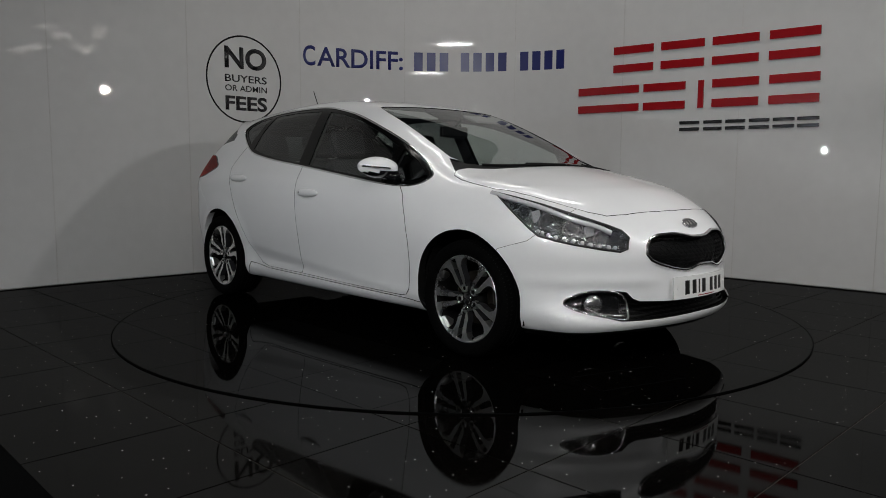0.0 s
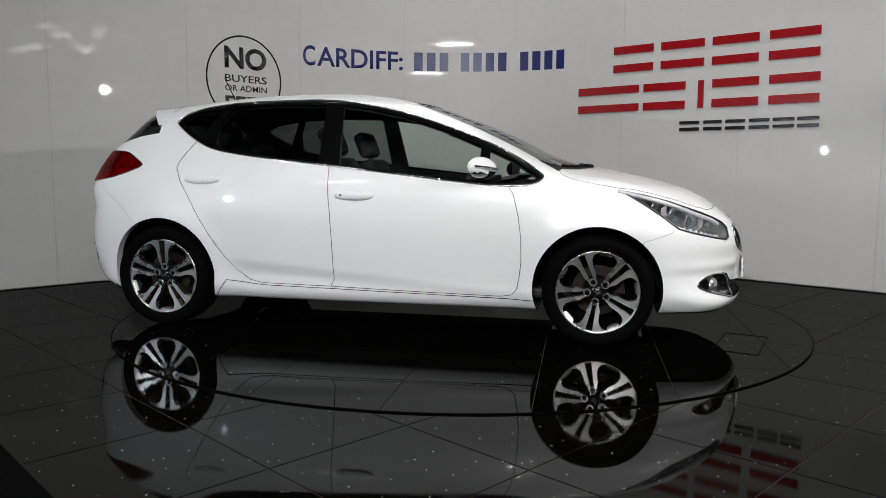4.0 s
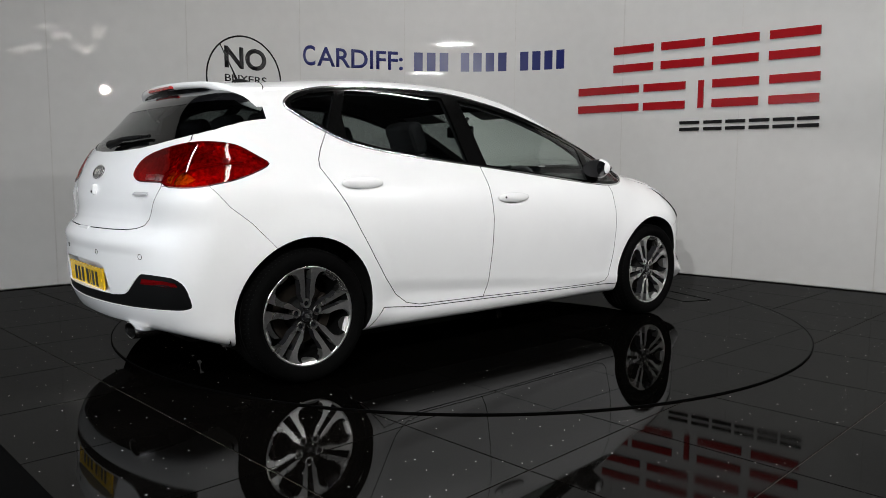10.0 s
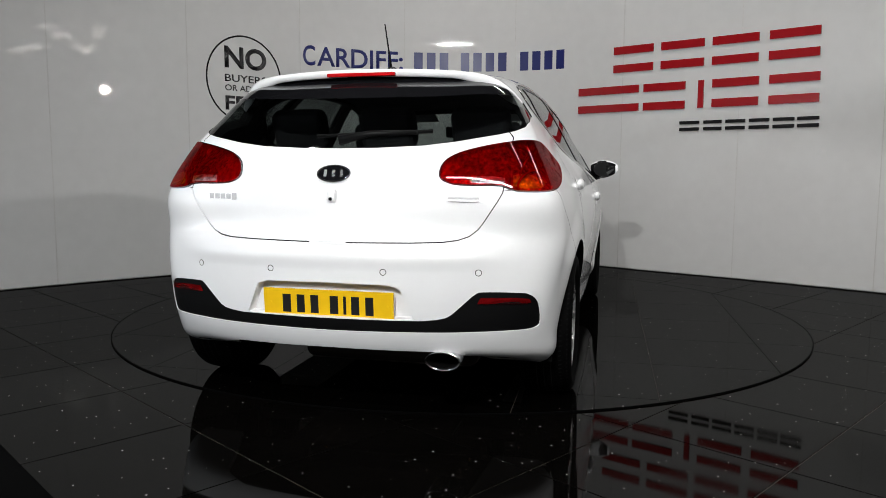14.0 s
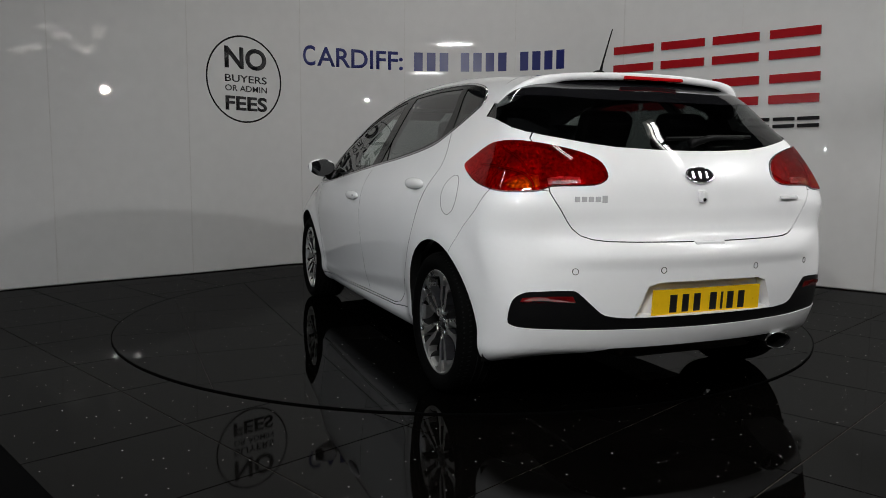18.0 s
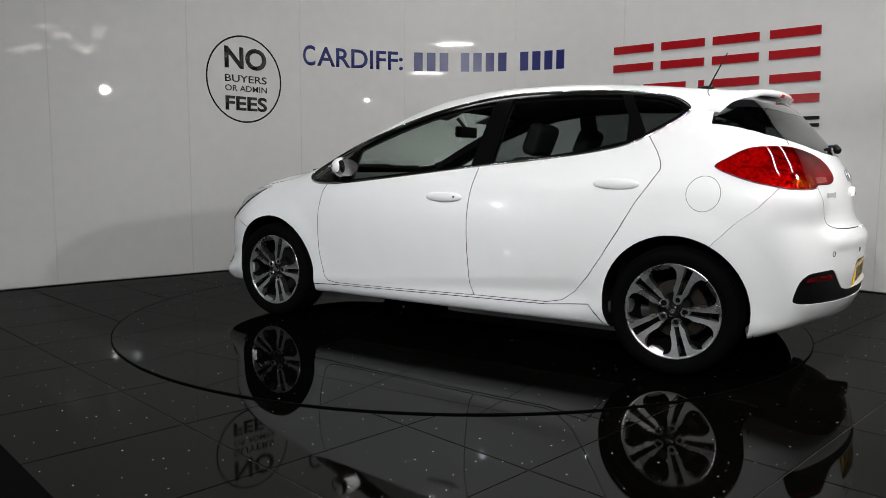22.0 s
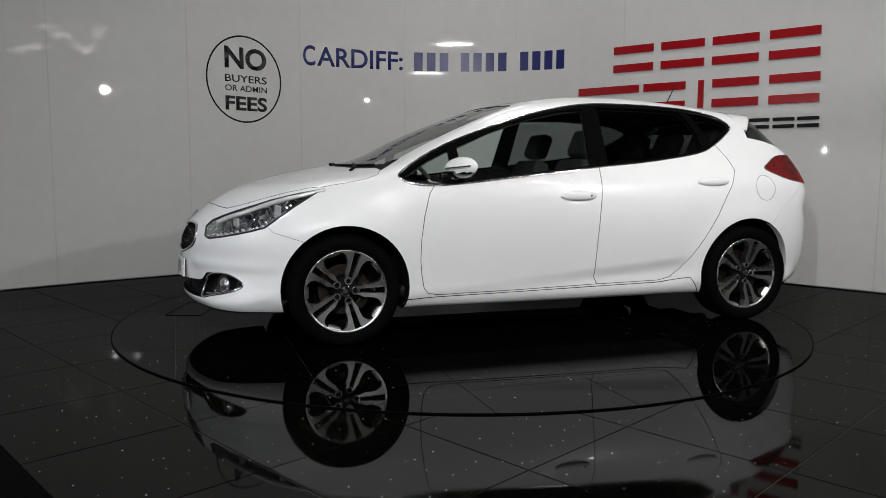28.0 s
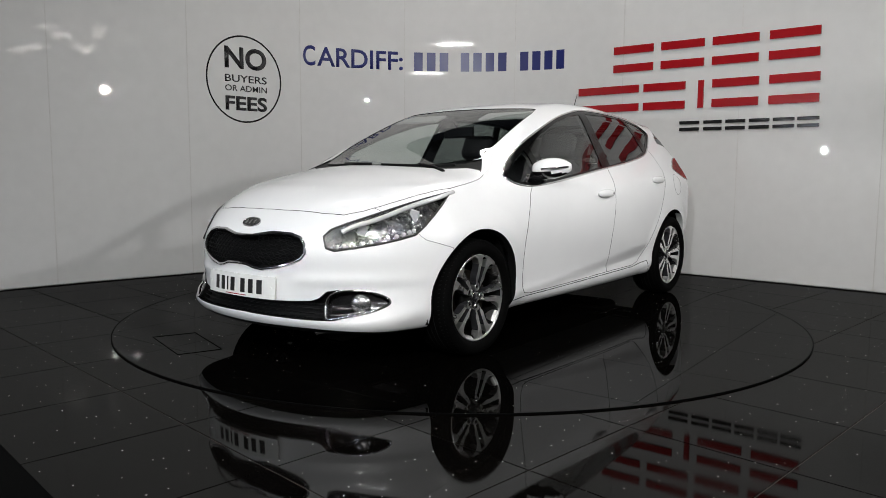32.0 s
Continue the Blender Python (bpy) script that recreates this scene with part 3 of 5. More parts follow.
def cut(bm, view, poly, keep):
    """Splits the faces that an outline, seen along a view, runs over."""
    U, V = view
    pu = np.array(poly)
    lo, hi = pu.min(0) - 0.04, pu.max(0) + 0.04
    pool = []
    for f in bm.faces:
        c = f.calc_center_median()
        u, v = c.dot(U), c.dot(V)
        if lo[0] < u < hi[0] and lo[1] < v < hi[1] and keep(c):
            pool.append((f, u, v))
    n = len(poly)
    for i in range(n):
        a, b = poly[i], poly[(i + 1) % n]
        du, dv = b[0] - a[0], b[1] - a[1]
        L = math.hypot(du, dv)
        if L < 1e-6:
            continue
        du, dv = du / L, dv / L
        near, rest = [], []
        for item in pool:
            f, u, v = item
            u, v = u - a[0], v - a[1]
            t = u * du + v * dv
            if abs(u * dv - v * du) > 0.035 or t < -0.04 or t > L + 0.04:
                rest.append(item)
                continue
            st = [(w.co.dot(U) - a[0], w.co.dot(V) - a[1]) for w in f.verts]
            ss = [p * dv - q * du for p, q in st]
            tt = [p * du + q * dv for p, q in st]
            if min(ss) < -1e-6 and max(ss) > 1e-6 and max(tt) > -0.002 and min(tt) < L + 0.002:
                near.append(f)
            else:
                rest.append(item)
        if not near:
            continue
        es = {e for f in near for e in f.edges}
        vs = {v for f in near for v in f.verts}
        r = bmesh.ops.bisect_plane(bm, geom=near + list(es) + list(vs), dist=1e-6, plane_co=U * a[0] + V * a[1], plane_no=U * dv - V * du)
        pool = rest
        for g in r["geom"]:
            if isinstance(g, bmesh.types.BMFace):
                c = g.calc_center_median()
                pool.append((g, c.dot(U), c.dot(V)))


def inside(poly, pts):
    x, y = pts[:, 0], pts[:, 1]
    r = np.zeros(len(x), bool)
    n = len(poly)
    for i in range(n):
        (ax, ay), (bx, by) = poly[i], poly[(i + 1) % n]
        cross = (ay > y) != (by > y)
        r ^= cross & (x < (bx - ax) * (y - ay) / ((by - ay) if by != ay else 1e-12) + ax)
    return r


class Spots:
    """Many places at once, read by axis like a vector."""
    def __init__(self, p):
        self.x, self.y, self.z = p.T


ON_SIDE = lambda c: c.y > 0.35
ON_FRONT = lambda c: c.x > 1.3
ON_REAR = lambda c: c.x < -1.2
ON_TOP = lambda c: c.z > 0.62


def corner(points):
    """3D marks of a lamp's outline, seen along its corner view."""
    view = CORNER_F if points[0][0] > 0 else CORNER_R
    return [(Vector(p).dot(view[0]), p[2]) for p in points]


DLO = [(-1.315, 1.277), (-1.275, 1.236), (-1.14, 1.155), (-0.985, 1.096), (-0.645, 1.045), (-0.24, 1.003), (0.17, 0.957), (0.577, 0.912), (0.827, 0.893),
       (0.965, 0.905), (1.02, 0.94), (0.985, 0.978), (0.866, 1.052), (0.70, 1.133), (0.456, 1.225), (0.184, 1.312), (-0.05, 1.364), (-0.30, 1.399),
       (-0.65, 1.402), (-0.97, 1.388), (-1.18, 1.355), (-1.275, 1.318)]
DLO = spline(DLO, 3, closed=True)
PANE_REAR = [(-1.035, 1.128), (-0.84, 1.086), (-0.55, 1.046), (-0.305, 1.020), (-0.325, 1.378), (-0.65, 1.384), (-0.95, 1.372), (-1.02, 1.25)]
PANE_QUARTER = [(-1.287, 1.278), (-1.255, 1.245), (-1.125, 1.168), (-1.075, 1.26), (-1.01, 1.366), (-1.17, 1.342), (-1.262, 1.305)]
PANE_FRONT = [(-0.175, 1.008), (0.16, 0.972), (0.45, 0.940), (0.655, 0.920), (0.665, 1.118), (0.45, 1.208), (0.18, 1.295), (-0.05, 1.347), (-0.215, 1.368)]
PANE_SMALL = [(0.715, 0.918), (0.83, 0.908), (0.95, 0.918), (1.003, 0.942), (0.86, 1.036), (0.72, 1.10)]
DOOR_REAR = [(-1.02, 1.22), (-1.14, 1.158), (-1.20, 1.075), (-1.228, 1.023), (-1.235, 0.985), (-1.19, 0.905), (-1.133, 0.82), (-1.06, 0.69), (-0.976, 0.556), (-0.90, 0.447), (-0.82, 0.357),
             (-0.75, 0.307), (-0.665, 0.289), (-0.222, 0.284), (-0.199, 0.334), (-0.198, 0.55), (-0.204, 0.726), (-0.235, 1.01), (-0.27, 1.2)]
DOOR_FRONT = [(-0.222, 0.284), (0.30, 0.272), (0.80, 0.264), (0.86, 0.274), (0.888, 0.305), (0.905, 0.39), (0.914, 0.47), (0.912, 0.60), (0.897, 0.723), (0.866, 0.846),
              (0.826, 0.90), (0.7, 1.0), (-0.27, 1.2), (-0.235, 1.01), (-0.204, 0.726), (-0.198, 0.55), (-0.199, 0.334)]
SILL = [(-1.1, 0.05), (-0.90, 0.30), (-0.66, 0.276), (-0.2, 0.270), (0.80, 0.251), (1.1, 0.24), (1.1, 0.05)]
ARCH_F = [(1.333 + 0.357 * math.cos(t), 0.317 + 0.357 * math.sin(t)) for t in (2 * math.pi * k / 56 for k in range(56))]
ARCH_R = [(-1.325 + 0.350 * math.cos(t), 0.326 + 0.350 * math.sin(t)) for t in (2 * math.pi * k / 56 for k in range(56))]
WINDSCREEN = [(1.235, -0.1), (1.235, 0.0), (1.21, 0.25), (1.13, 0.46), (1.055, 0.565), (0.97, 0.612), (0.80, 0.607), (0.55, 0.582), (0.33, 0.56), (0.225, 0.53), (0.25, 0.30), (0.265, 0.0), (0.265, -0.1)]
HOOD = [(1.325, -0.1), (1.325, 0.0), (1.295, 0.27), (1.215, 0.49), (1.115, 0.625), (1.105, 0.70), (1.13, 0.745), (1.2, 0.757), (1.32, 0.757), (1.44, 0.748), (1.58, 0.712), (1.70, 0.664), (1.80, 0.61), (1.88, 0.555), (1.945, 0.487), (1.985, 0.385),
        (2.008, 0.278), (2.03, 0.15), (2.038, 0.0), (2.038, -0.1)]
COWL = [(1.22, -0.1), (1.22, 0.0), (1.195, 0.25), (1.115, 0.46), (1.04, 0.565), (0.97, 0.625), (1.10, 0.71), (1.3, 0.5), (1.36, 0.0), (1.36, -0.1)]
HEADLIGHT = corner([(2.035, 0.443, 0.656), (2.005, 0.462, 0.688), (1.95, 0.51, 0.715), (1.879, 0.565, 0.743), (1.698, 0.679, 0.808), (1.56, 0.73, 0.843), (1.432, 0.757, 0.869),
                    (1.543, 0.784, 0.808), (1.62, 0.79, 0.755), (1.696, 0.792, 0.703), (1.75, 0.78, 0.664), (1.81, 0.73, 0.643), (1.889, 0.674, 0.624), (1.97, 0.585, 0.603), (2.03, 0.505, 0.590), (2.048, 0.47, 0.603)])
TAIL_LAMP = corner([(-1.501, 0.82, 0.999), (-1.55, 0.795, 1.037), (-1.606, 0.773, 1.070), (-1.664, 0.766, 1.086), (-1.734, 0.735, 1.092), (-1.783, 0.673, 1.087), (-1.828, 0.572, 1.069), (-1.87, 0.472, 1.041), (-1.902, 0.418, 1.005),
                    (-1.93, 0.407, 0.953), (-1.933, 0.447, 0.926), (-1.921, 0.518, 0.919), (-1.897, 0.631, 0.917), (-1.888, 0.69, 0.899), (-1.82, 0.805, 0.898), (-1.745, 0.845, 0.914), (-1.672, 0.855, 0.932), (-1.583, 0.845, 0.962)])
TAIL_LAMP = spline(TAIL_LAMP, 3, closed=True)
LAMP_AMBER = [(-0.736, 0.916), (-0.70, 0.907), (-0.635, 0.908), (-0.60, 0.928), (-0.63, 0.948), (-0.69, 0.962), (-0.727, 0.955)]
LAMP_BAND = [(-0.715, 1.062), (-0.66, 1.058), (-0.58, 1.035), (-0.50, 1.010), (-0.53, 0.990), (-0.60, 1.005), (-0.66, 1.020), (-0.705, 1.020)]
LAMP_CLEAR = [(-0.875, 0.928), (-0.765, 0.922), (-0.757, 0.945), (-0.80, 0.952), (-0.87, 0.950)]
GRILLE = [(-0.1, 0.643), (0.0, 0.643), (0.07, 0.645), (0.13, 0.655), (0.19, 0.664), (0.30, 0.660), (0.355, 0.645), (0.385, 0.615), (0.395, 0.575), (0.375, 0.548), (0.33, 0.528), (0.25, 0.505), (0.168, 0.491), (0.12, 0.497), (0.07, 0.512), (0.0, 0.514), (-0.1, 0.514)]
GLASS_TOP = [(-0.1, 1.42), (0.55, 1.42), (0.650, 1.31), (0.655, 1.285), (0.598, 1.285), (0.476, 1.280), (0.33, 1.270), (0.0, 1.266), (-0.1, 1.266)]
INTAKE = [(-0.1, 0.338), (0.0, 0.338), (0.24, 0.338), (0.42, 0.345), (0.455, 0.36), (0.485, 0.392), (0.54, 0.402), (0.56, 0.33), (0.53, 0.256), (0.42, 0.254), (0.2, 0.258), (0.0, 0.262), (-0.1, 0.262)]
FOG = spline([(0.492, 0.352), (0.535, 0.392), (0.63, 0.399), (0.702, 0.374), (0.732, 0.338), (0.688, 0.303), (0.60, 0.278), (0.522, 0.262), (0.494, 0.300)], 4, closed=True)
SKIRT = [(-0.1, 0.212), (0.0, 0.212), (0.40, 0.212), (0.62, 0.207), (0.9, 0.19), (0.9, 0.0), (-0.1, 0.0)]
REAR_GLASS = [(-0.1, 1.40), (0.0, 1.40), (0.50, 1.38), (0.61, 1.33), (0.640, 1.290), (0.664, 1.248), (0.684, 1.212), (0.698, 1.17), (0.692, 1.145), (0.662, 1.127), (0.61, 1.113), (0.552, 1.102), (0.45, 1.083), (0.334, 1.068), (0.15, 1.059), (0.0, 1.057), (-0.1, 1.057)]
SPOILER_SIDE = [(-1.345, 1.46), (-1.356, 1.396), (-1.378, 1.358), (-1.412, 1.321), (-1.455, 1.277), (-1.508, 1.314), (-1.585, 1.36), (-1.66, 1.46)]
TAILGATE = [(-0.1, 0.704), (0.0, 0.704), (0.32, 0.707), (0.43, 0.710), (0.485, 0.717), (0.525, 0.731), (0.556, 0.757), (0.576, 0.784), (0.596, 0.815), (0.625, 0.86), (0.642, 0.893), (0.645, 0.95), (0.655, 1.06), (0.66, 1.10), (0.60, 1.17), (0.55, 1.24), (0.0, 1.30), (-0.1, 1.30)]
INSERT = [(-0.1, 0.420), (0.0, 0.420), (0.36, 0.420), (0.45, 0.432), (0.50, 0.47), (0.555, 0.52), (0.59, 0.529), (0.70, 0.525), (0.745, 0.517), (0.775, 0.485), (0.782, 0.41), (0.765, 0.386), (0.70, 0.380), (0.48, 0.375), (0.0, 0.372), (-0.1, 0.372)]
INSERT = INSERT[:2] + spline(INSERT[2:14], 3)[:-1] + INSERT[13:]
RECESS = [(-0.1, 0.556), (0.0, 0.556), (0.24, 0.553), (0.285, 0.54), (0.335, 0.424), (-0.1, 0.424)]
DIFFUSER = [(-0.1, 0.30), (0.0, 0.30), (0.40, 0.295), (0.52, 0.27), (0.58, 0.2), (0.58, 0.05), (-0.1, 0.05)]
BUMPER_F = [(1.42, 0.05), (1.575, 0.592), (1.72, 0.638), (1.80, 0.72), (1.9, 0.92), (2.5, 0.92), (2.5, 0.05)]
BUMPER_R = [(-1.45, 0.05), (-1.485, 0.625), (-1.60, 0.745), (-1.69, 0.815), (-1.79, 0.93), (-1.82, 0.93), (-1.9, 0.90), (-2.4, 0.90), (-2.4, 0.05)]

# name, view, outline, faces it may hold, gap round it
REGIONS = [
    ("spoiler_side", SIDE, SPOILER_SIDE, lambda c: (c.x < -1.3) & (c.y > 0.42) & (c.z > 1.2), 0.0035),
    ("arch_front", SIDE, ARCH_F, ON_SIDE, 0), ("arch_rear", SIDE, ARCH_R, ON_SIDE, 0),
    ("pane_front", SIDE, PANE_FRONT, ON_SIDE, 0), ("pane_rear", SIDE, PANE_REAR, ON_SIDE, 0), ("pane_quarter", SIDE, PANE_QUARTER, ON_SIDE, 0), ("pane_small", SIDE, PANE_SMALL, ON_SIDE, 0),
    ("pillar", SIDE, DLO, ON_SIDE, 0),
    ("windscreen", PLAN, WINDSCREEN, ON_TOP, 0),
    ("headlight", CORNER_F, HEADLIGHT, lambda c: (c.x > 1.35) & (c.y > 0.3) & (c.z > 0.5), 0.004),
    ("hood", PLAN, HOOD, lambda c: (c.z > 0.62) & (c.x > 1.0), 0.0032),
    ("cowl", PLAN, COWL, lambda c: (c.z > 0.8) & (c.x > 0.9), 0),
    ("grille", ENDV, GRILLE, ON_FRONT, 0), ("fog", ENDV, FOG, ON_FRONT, 0), ("intake", ENDV, INTAKE, ON_FRONT, 0), ("skirt", ENDV, SKIRT, ON_FRONT, 0),
    ("glass_top", ENDV, GLASS_TOP, lambda c: (c.x < -1.45) & (c.z > 1.2), 0), ("rear_glass", ENDV, REAR_GLASS, lambda c: c.x < -1.44, 0),
    ("lamp_amber", CORNER_R, LAMP_AMBER, lambda c: (c.x < -1.4) & (c.y > 0.3), 0), ("lamp_band", CORNER_R, LAMP_BAND, lambda c: (c.x < -1.4) & (c.y > 0.3), 0), ("lamp_clear", CORNER_R, LAMP_CLEAR, lambda c: (c.x < -1.4) & (c.y > 0.3), 0),
    ("tail_lamp", CORNER_R, TAIL_LAMP, lambda c: (c.x < -1.4) & (c.y > 0.3), 0.004),
    ("recess", ENDV, RECESS, ON_REAR, 0), ("insert", ENDV, INSERT, ON_REAR, 0), ("diffuser", ENDV, DIFFUSER, ON_REAR, 0),
    ("tailgate", ENDV, TAILGATE, lambda c: c.x < -1.47, 0.0038),
    ("door_rear", SIDE, DOOR_REAR, ON_SIDE, 0.0038), ("door_front", SIDE, DOOR_FRONT, ON_SIDE, 0.0038),
    ("sill", SIDE, SILL, lambda c: c.y > 0.5, 0.0045),
    ("bumper_front", SIDE, BUMPER_F, ON_FRONT, 0.002), ("bumper_rear", SIDE, BUMPER_R, ON_REAR, 0.002)]
for name, view, poly, keep, gap in REGIONS:
    for d in ((-gap / 2, gap / 2) if gap else (0,)):
        cut(hull, view, offset_poly(poly, d) if d else poly, keep)
cut(hull, CORNER_R, [(-0.767 - 0.0015, 0.83), (-0.767 + 0.0015, 0.83), (-0.675 + 0.0015, 1.2), (-0.675 - 0.0015, 1.2)], lambda c: c.x < -1.4 and c.y > 0.3)
hull.verts.index_update()
hull.faces.index_update()
SP = np.array([v.co for v in hull.verts])
SN = skin_normal(SP)
SF = [[v.index for v in f.verts] for f in hull.faces]
SC = np.array([f.calc_center_median() for f in hull.faces])
hull.free()
bpy.data.meshes.remove(half)
owner = np.full(len(SF), -1)
gone = np.zeros(len(SF), bool)
for r, (name, view, poly, keep, gap) in enumerate(REGIONS):
    uv = np.stack([SC @ np.array(view[0]), SC @ np.array(view[1])], -1)
    ok = keep(Spots(SC)) & (owner < 0) & ~gone
    if gap:
        outer, inner = inside(offset_poly(poly, gap / 2), uv), inside(offset_poly(poly, -gap / 2), uv)
        gone |= ok & outer & ~inner
        owner[ok & inner] = r
    else:
        owner[ok & inside(poly, uv)] = r
NAMES = [r[0] for r in REGIONS]
OF = {name: np.where((owner == i) & ~gone)[0] for i, name in enumerate(NAMES)}
OF["body"] = np.where((owner < 0) & ~gone)[0]
OF["under"] = OF["body"][SC[OF["body"], 2] < 0.188]
OF["body"] = OF["body"][SC[OF["body"], 2] >= 0.188]


def panel(name, faces, material, parent, side=0, offset=0.0, rim=0.012, label="", edge=None):
    """A piece of the skin as a mesh with turned-in edges. side: 1 left, -1 right, 0 both halves in one."""
    used = sorted({v for f in faces for v in SF[f]})
    at = {v: i for i, v in enumerate(used)}
    P = SP[used] + SN[used] * offset
    N = SN[used]
    polys = [[at[v] for v in SF[f]] for f in faces]
    count = {}
    for p in polys:
        for a, b in zip(p, p[1:] + p[:1]):
            count[(a, b)] = count.get((a, b), 0) + 1
    verts, normals, out, edge_faces = [], [], [], []
    for s in ((1, -1) if side == 0 else (side,)):
        flip = np.array([1, s, 1])
        base = len(verts)
        verts += [tuple(p) for p in P * flip]
        normals += [tuple(n) for n in N * flip]
        out += [[base + i for i in (p if s > 0 else p[::-1])] for p in polys]
        if rim:
            for a, b in count:
                if (b, a) in count or (P[a][1] < 1e-4 and P[b][1] < 1e-4):
                    continue
                k = len(verts)
                q = [P[a], P[b], P[b] - N[b] * rim, P[a] - N[a] * rim]
                n = np.cross(q[3] - q[0], q[1] - q[0])
                n = n / max(np.linalg.norm(n), 1e-9)
                verts += [tuple(v * flip) for v in q]
                normals += [tuple(n * flip)] * 4
                out.append([k, k + 3, k + 2, k + 1] if s > 0 else [k + 1, k + 2, k + 3, k])
                edge_faces.append(len(out) - 1)
    me = bpy.data.meshes.new(name)
    me.from_pydata(verts, [], out)
    me.materials.append(material)
    if edge_faces and material is PAINT:
        me.materials.append(edge or UNDERSIDE)
        index = np.zeros(len(out), int)
        index[edge_faces] = 1
        me.polygons.foreach_set("material_index", index)
    me.polygons.foreach_set("use_smooth", [True] * len(me.polygons))
    me.normals_split_custom_set_from_vertices(normals)
    ob = new(name, me)
    ob.parent = parent
    if label:
        tagged(ob, label)
    return ob


car = empty("hatchback_car", "white five-door hatchback car with dark alloy wheels", "car")
body = panel("body_shell", OF["body"], PAINT, car, rim=0.05, label="white painted body shell")
panel("underbody", OF["under"], UNDERSIDE, car, rim=0, label="black underbody")
hood = panel("hood", OF["hood"], PAINT, car)
panel("cowl", OF["cowl"], BLACK_PLASTIC, car, offset=-0.008, label="black plastic scuttle")
bumper_f = panel("front_bumper", OF["bumper_front"], PAINT, car, rim=0.05)
bumper_r = panel("rear_bumper", OF["bumper_rear"], PAINT, car, rim=0.05, edge=PAINT)
panel("lower_lip", OF["skirt"], BLACK_PLASTIC, bumper_f, label="black front lip")
panel("bumper_insert", OF["insert"], BLACK_PLASTIC, bumper_r, offset=-0.004, label="matt black bumper insert")
panel("plate_recess", OF["recess"], PAINT, bumper_r, offset=-0.045, rim=0)
panel("diffuser", OF["diffuser"], PAINT, bumper_r, offset=-0.035)
tailgate = panel("tailgate", OF["tailgate"], PAINT, car)
panel("glass_band", OF["glass_top"], GLOSS_BLACK, tailgate, rim=0, offset=-0.002, label="gloss black band over the rear window")
windscreen = panel("windscreen", OF["windscreen"], GLASS, car, rim=0, offset=-0.003, label="clear windscreen")
rear_screen = panel("rear_window", OF["rear_glass"], GLASS_DARK, tailgate, rim=0, offset=-0.003, label="dark tinted rear window")
for ob in (windscreen, rear_screen):
    ob.visible_shadow = False
doors = {}
for s in (1, -1):
    front = panel("front_door", OF["door_front"], PAINT, car, s)
    rear = panel("rear_door", OF["door_rear"], PAINT, car, s)
    doors[s] = (front, rear)
    panel("sill", OF["sill"], PAINT, car, s)
    panel("window_pillar", OF["pillar"], PILLAR, car, s, offset=-0.002, label="black window pillars")
    for key, mat, up, what in (("pane_front", GLASS, front, "clear front door glass"), ("pane_small", GLASS, front, "small front corner glass"),
                               ("pane_rear", GLASS_DARK, rear, "tinted rear door glass"), ("pane_quarter", GLASS_DARK, car, "tinted rear quarter glass")):
        ob = panel("window", OF[key], mat, up, s, offset=-0.005, rim=0, label=what)
        ob.visible_shadow = False
    line = skin_side(*np.array(spline(offset_poly(DLO[::3], 0.003), 4, closed=True)).T, s)
    bm = pipe(bmesh.new(), [tuple(p) for p in line], 0.0062, 6, closed=True)
    part("window_trim", bm, CHROME, car, "bright chrome window surround", smooth=True)
# dark inner lining behind the panels, with the windows and arches left open
lining = np.concatenate([OF[k] for k in OF if k.split("_")[0] not in ("pane", "arch", "grille", "intake", "fog", "recess", "headlight", "windscreen", "tail", "insert", "lamp") and k not in ("rear_glass", "glass_top", "pillar")]
                        + [np.where(gone)[0], OF["tailgate"], OF["insert"]])
panel("inner_lining", np.unique(lining), TRIM_GREY, car, offset=-0.022, rim=0, label="dark cabin and door lining")
panel("inner_pillar", OF["pillar"], TRIM_GREY, car, offset=-0.03, rim=0)


def on_skin(points, view, s=1, lift=0.0):
    """Places points of a side (x, z) or end (y, z) view on the skin."""
    a, b = np.array(points, float).T
    p = skin_side(a, b) if view == "side" else skin_end(a, b, 1 if view == "front" else -1)
    p = p + skin_normal(p) * lift
    if s < 0:
        p = p * np.array([1, -1, 1])
    return [tuple(q) for q in p]


# ---------- spoiler, lamps, grille ----------
def roof_height(x, a):
    """The height of the roof's surface carried on past the tail."""
    lo, hi = np.full(np.shape(x), 1.0), np.full(np.shape(x), 1.6)
    for _ in range(30):
        z = (lo + hi) / 2
        out = soft_max(z - (TOP_LINE(x) - CROWN(x) * a * a), a - half_width(x, z), 0.11) > 0
        lo, hi = np.where(out, lo, z), np.where(out, z, hi)
    return (lo + hi) / 2


bm = bmesh.new()
rows = []
YS = np.linspace(-0.648, 0.648, 45)
for y in YS:
    a = abs(y)
    tip = -1.655 + 0.27 * a ** 2 + 1.15 * a ** 6
    col = []
    edge = max(0.0, (a - 0.40) / 0.248)
    xs = np.linspace(-1.37 - 0.03 * edge, tip, 11)
    for k, (x, z) in enumerate(zip(xs, roof_height(xs, np.full(11, a)))):
        col.append((float(x), y, float(z) + 0.0035 - 0.001 * edge + 0.012 * (k / 10) ** 2 * (1 - edge)))
    top_n = len(col)
    lip = 0.030 + 0.028 * ease((a - 0.38) / 0.22) - 0.036 * ease((a - 0.60) / 0.048)
    reach = 0.02 + 0.10 * (1 - ease((a - 0.50) / 0.14))
    for k, (dx, dz) in enumerate(((-0.003, -0.25), (0.003, -0.8), (0.014, -1.0), (reach, -1.05))):
        col.append((tip + dx, y * (1 - 0.004 * k), col[10][2] + dz * lip))
    rows.append([bm.verts.new(p) for p in col])
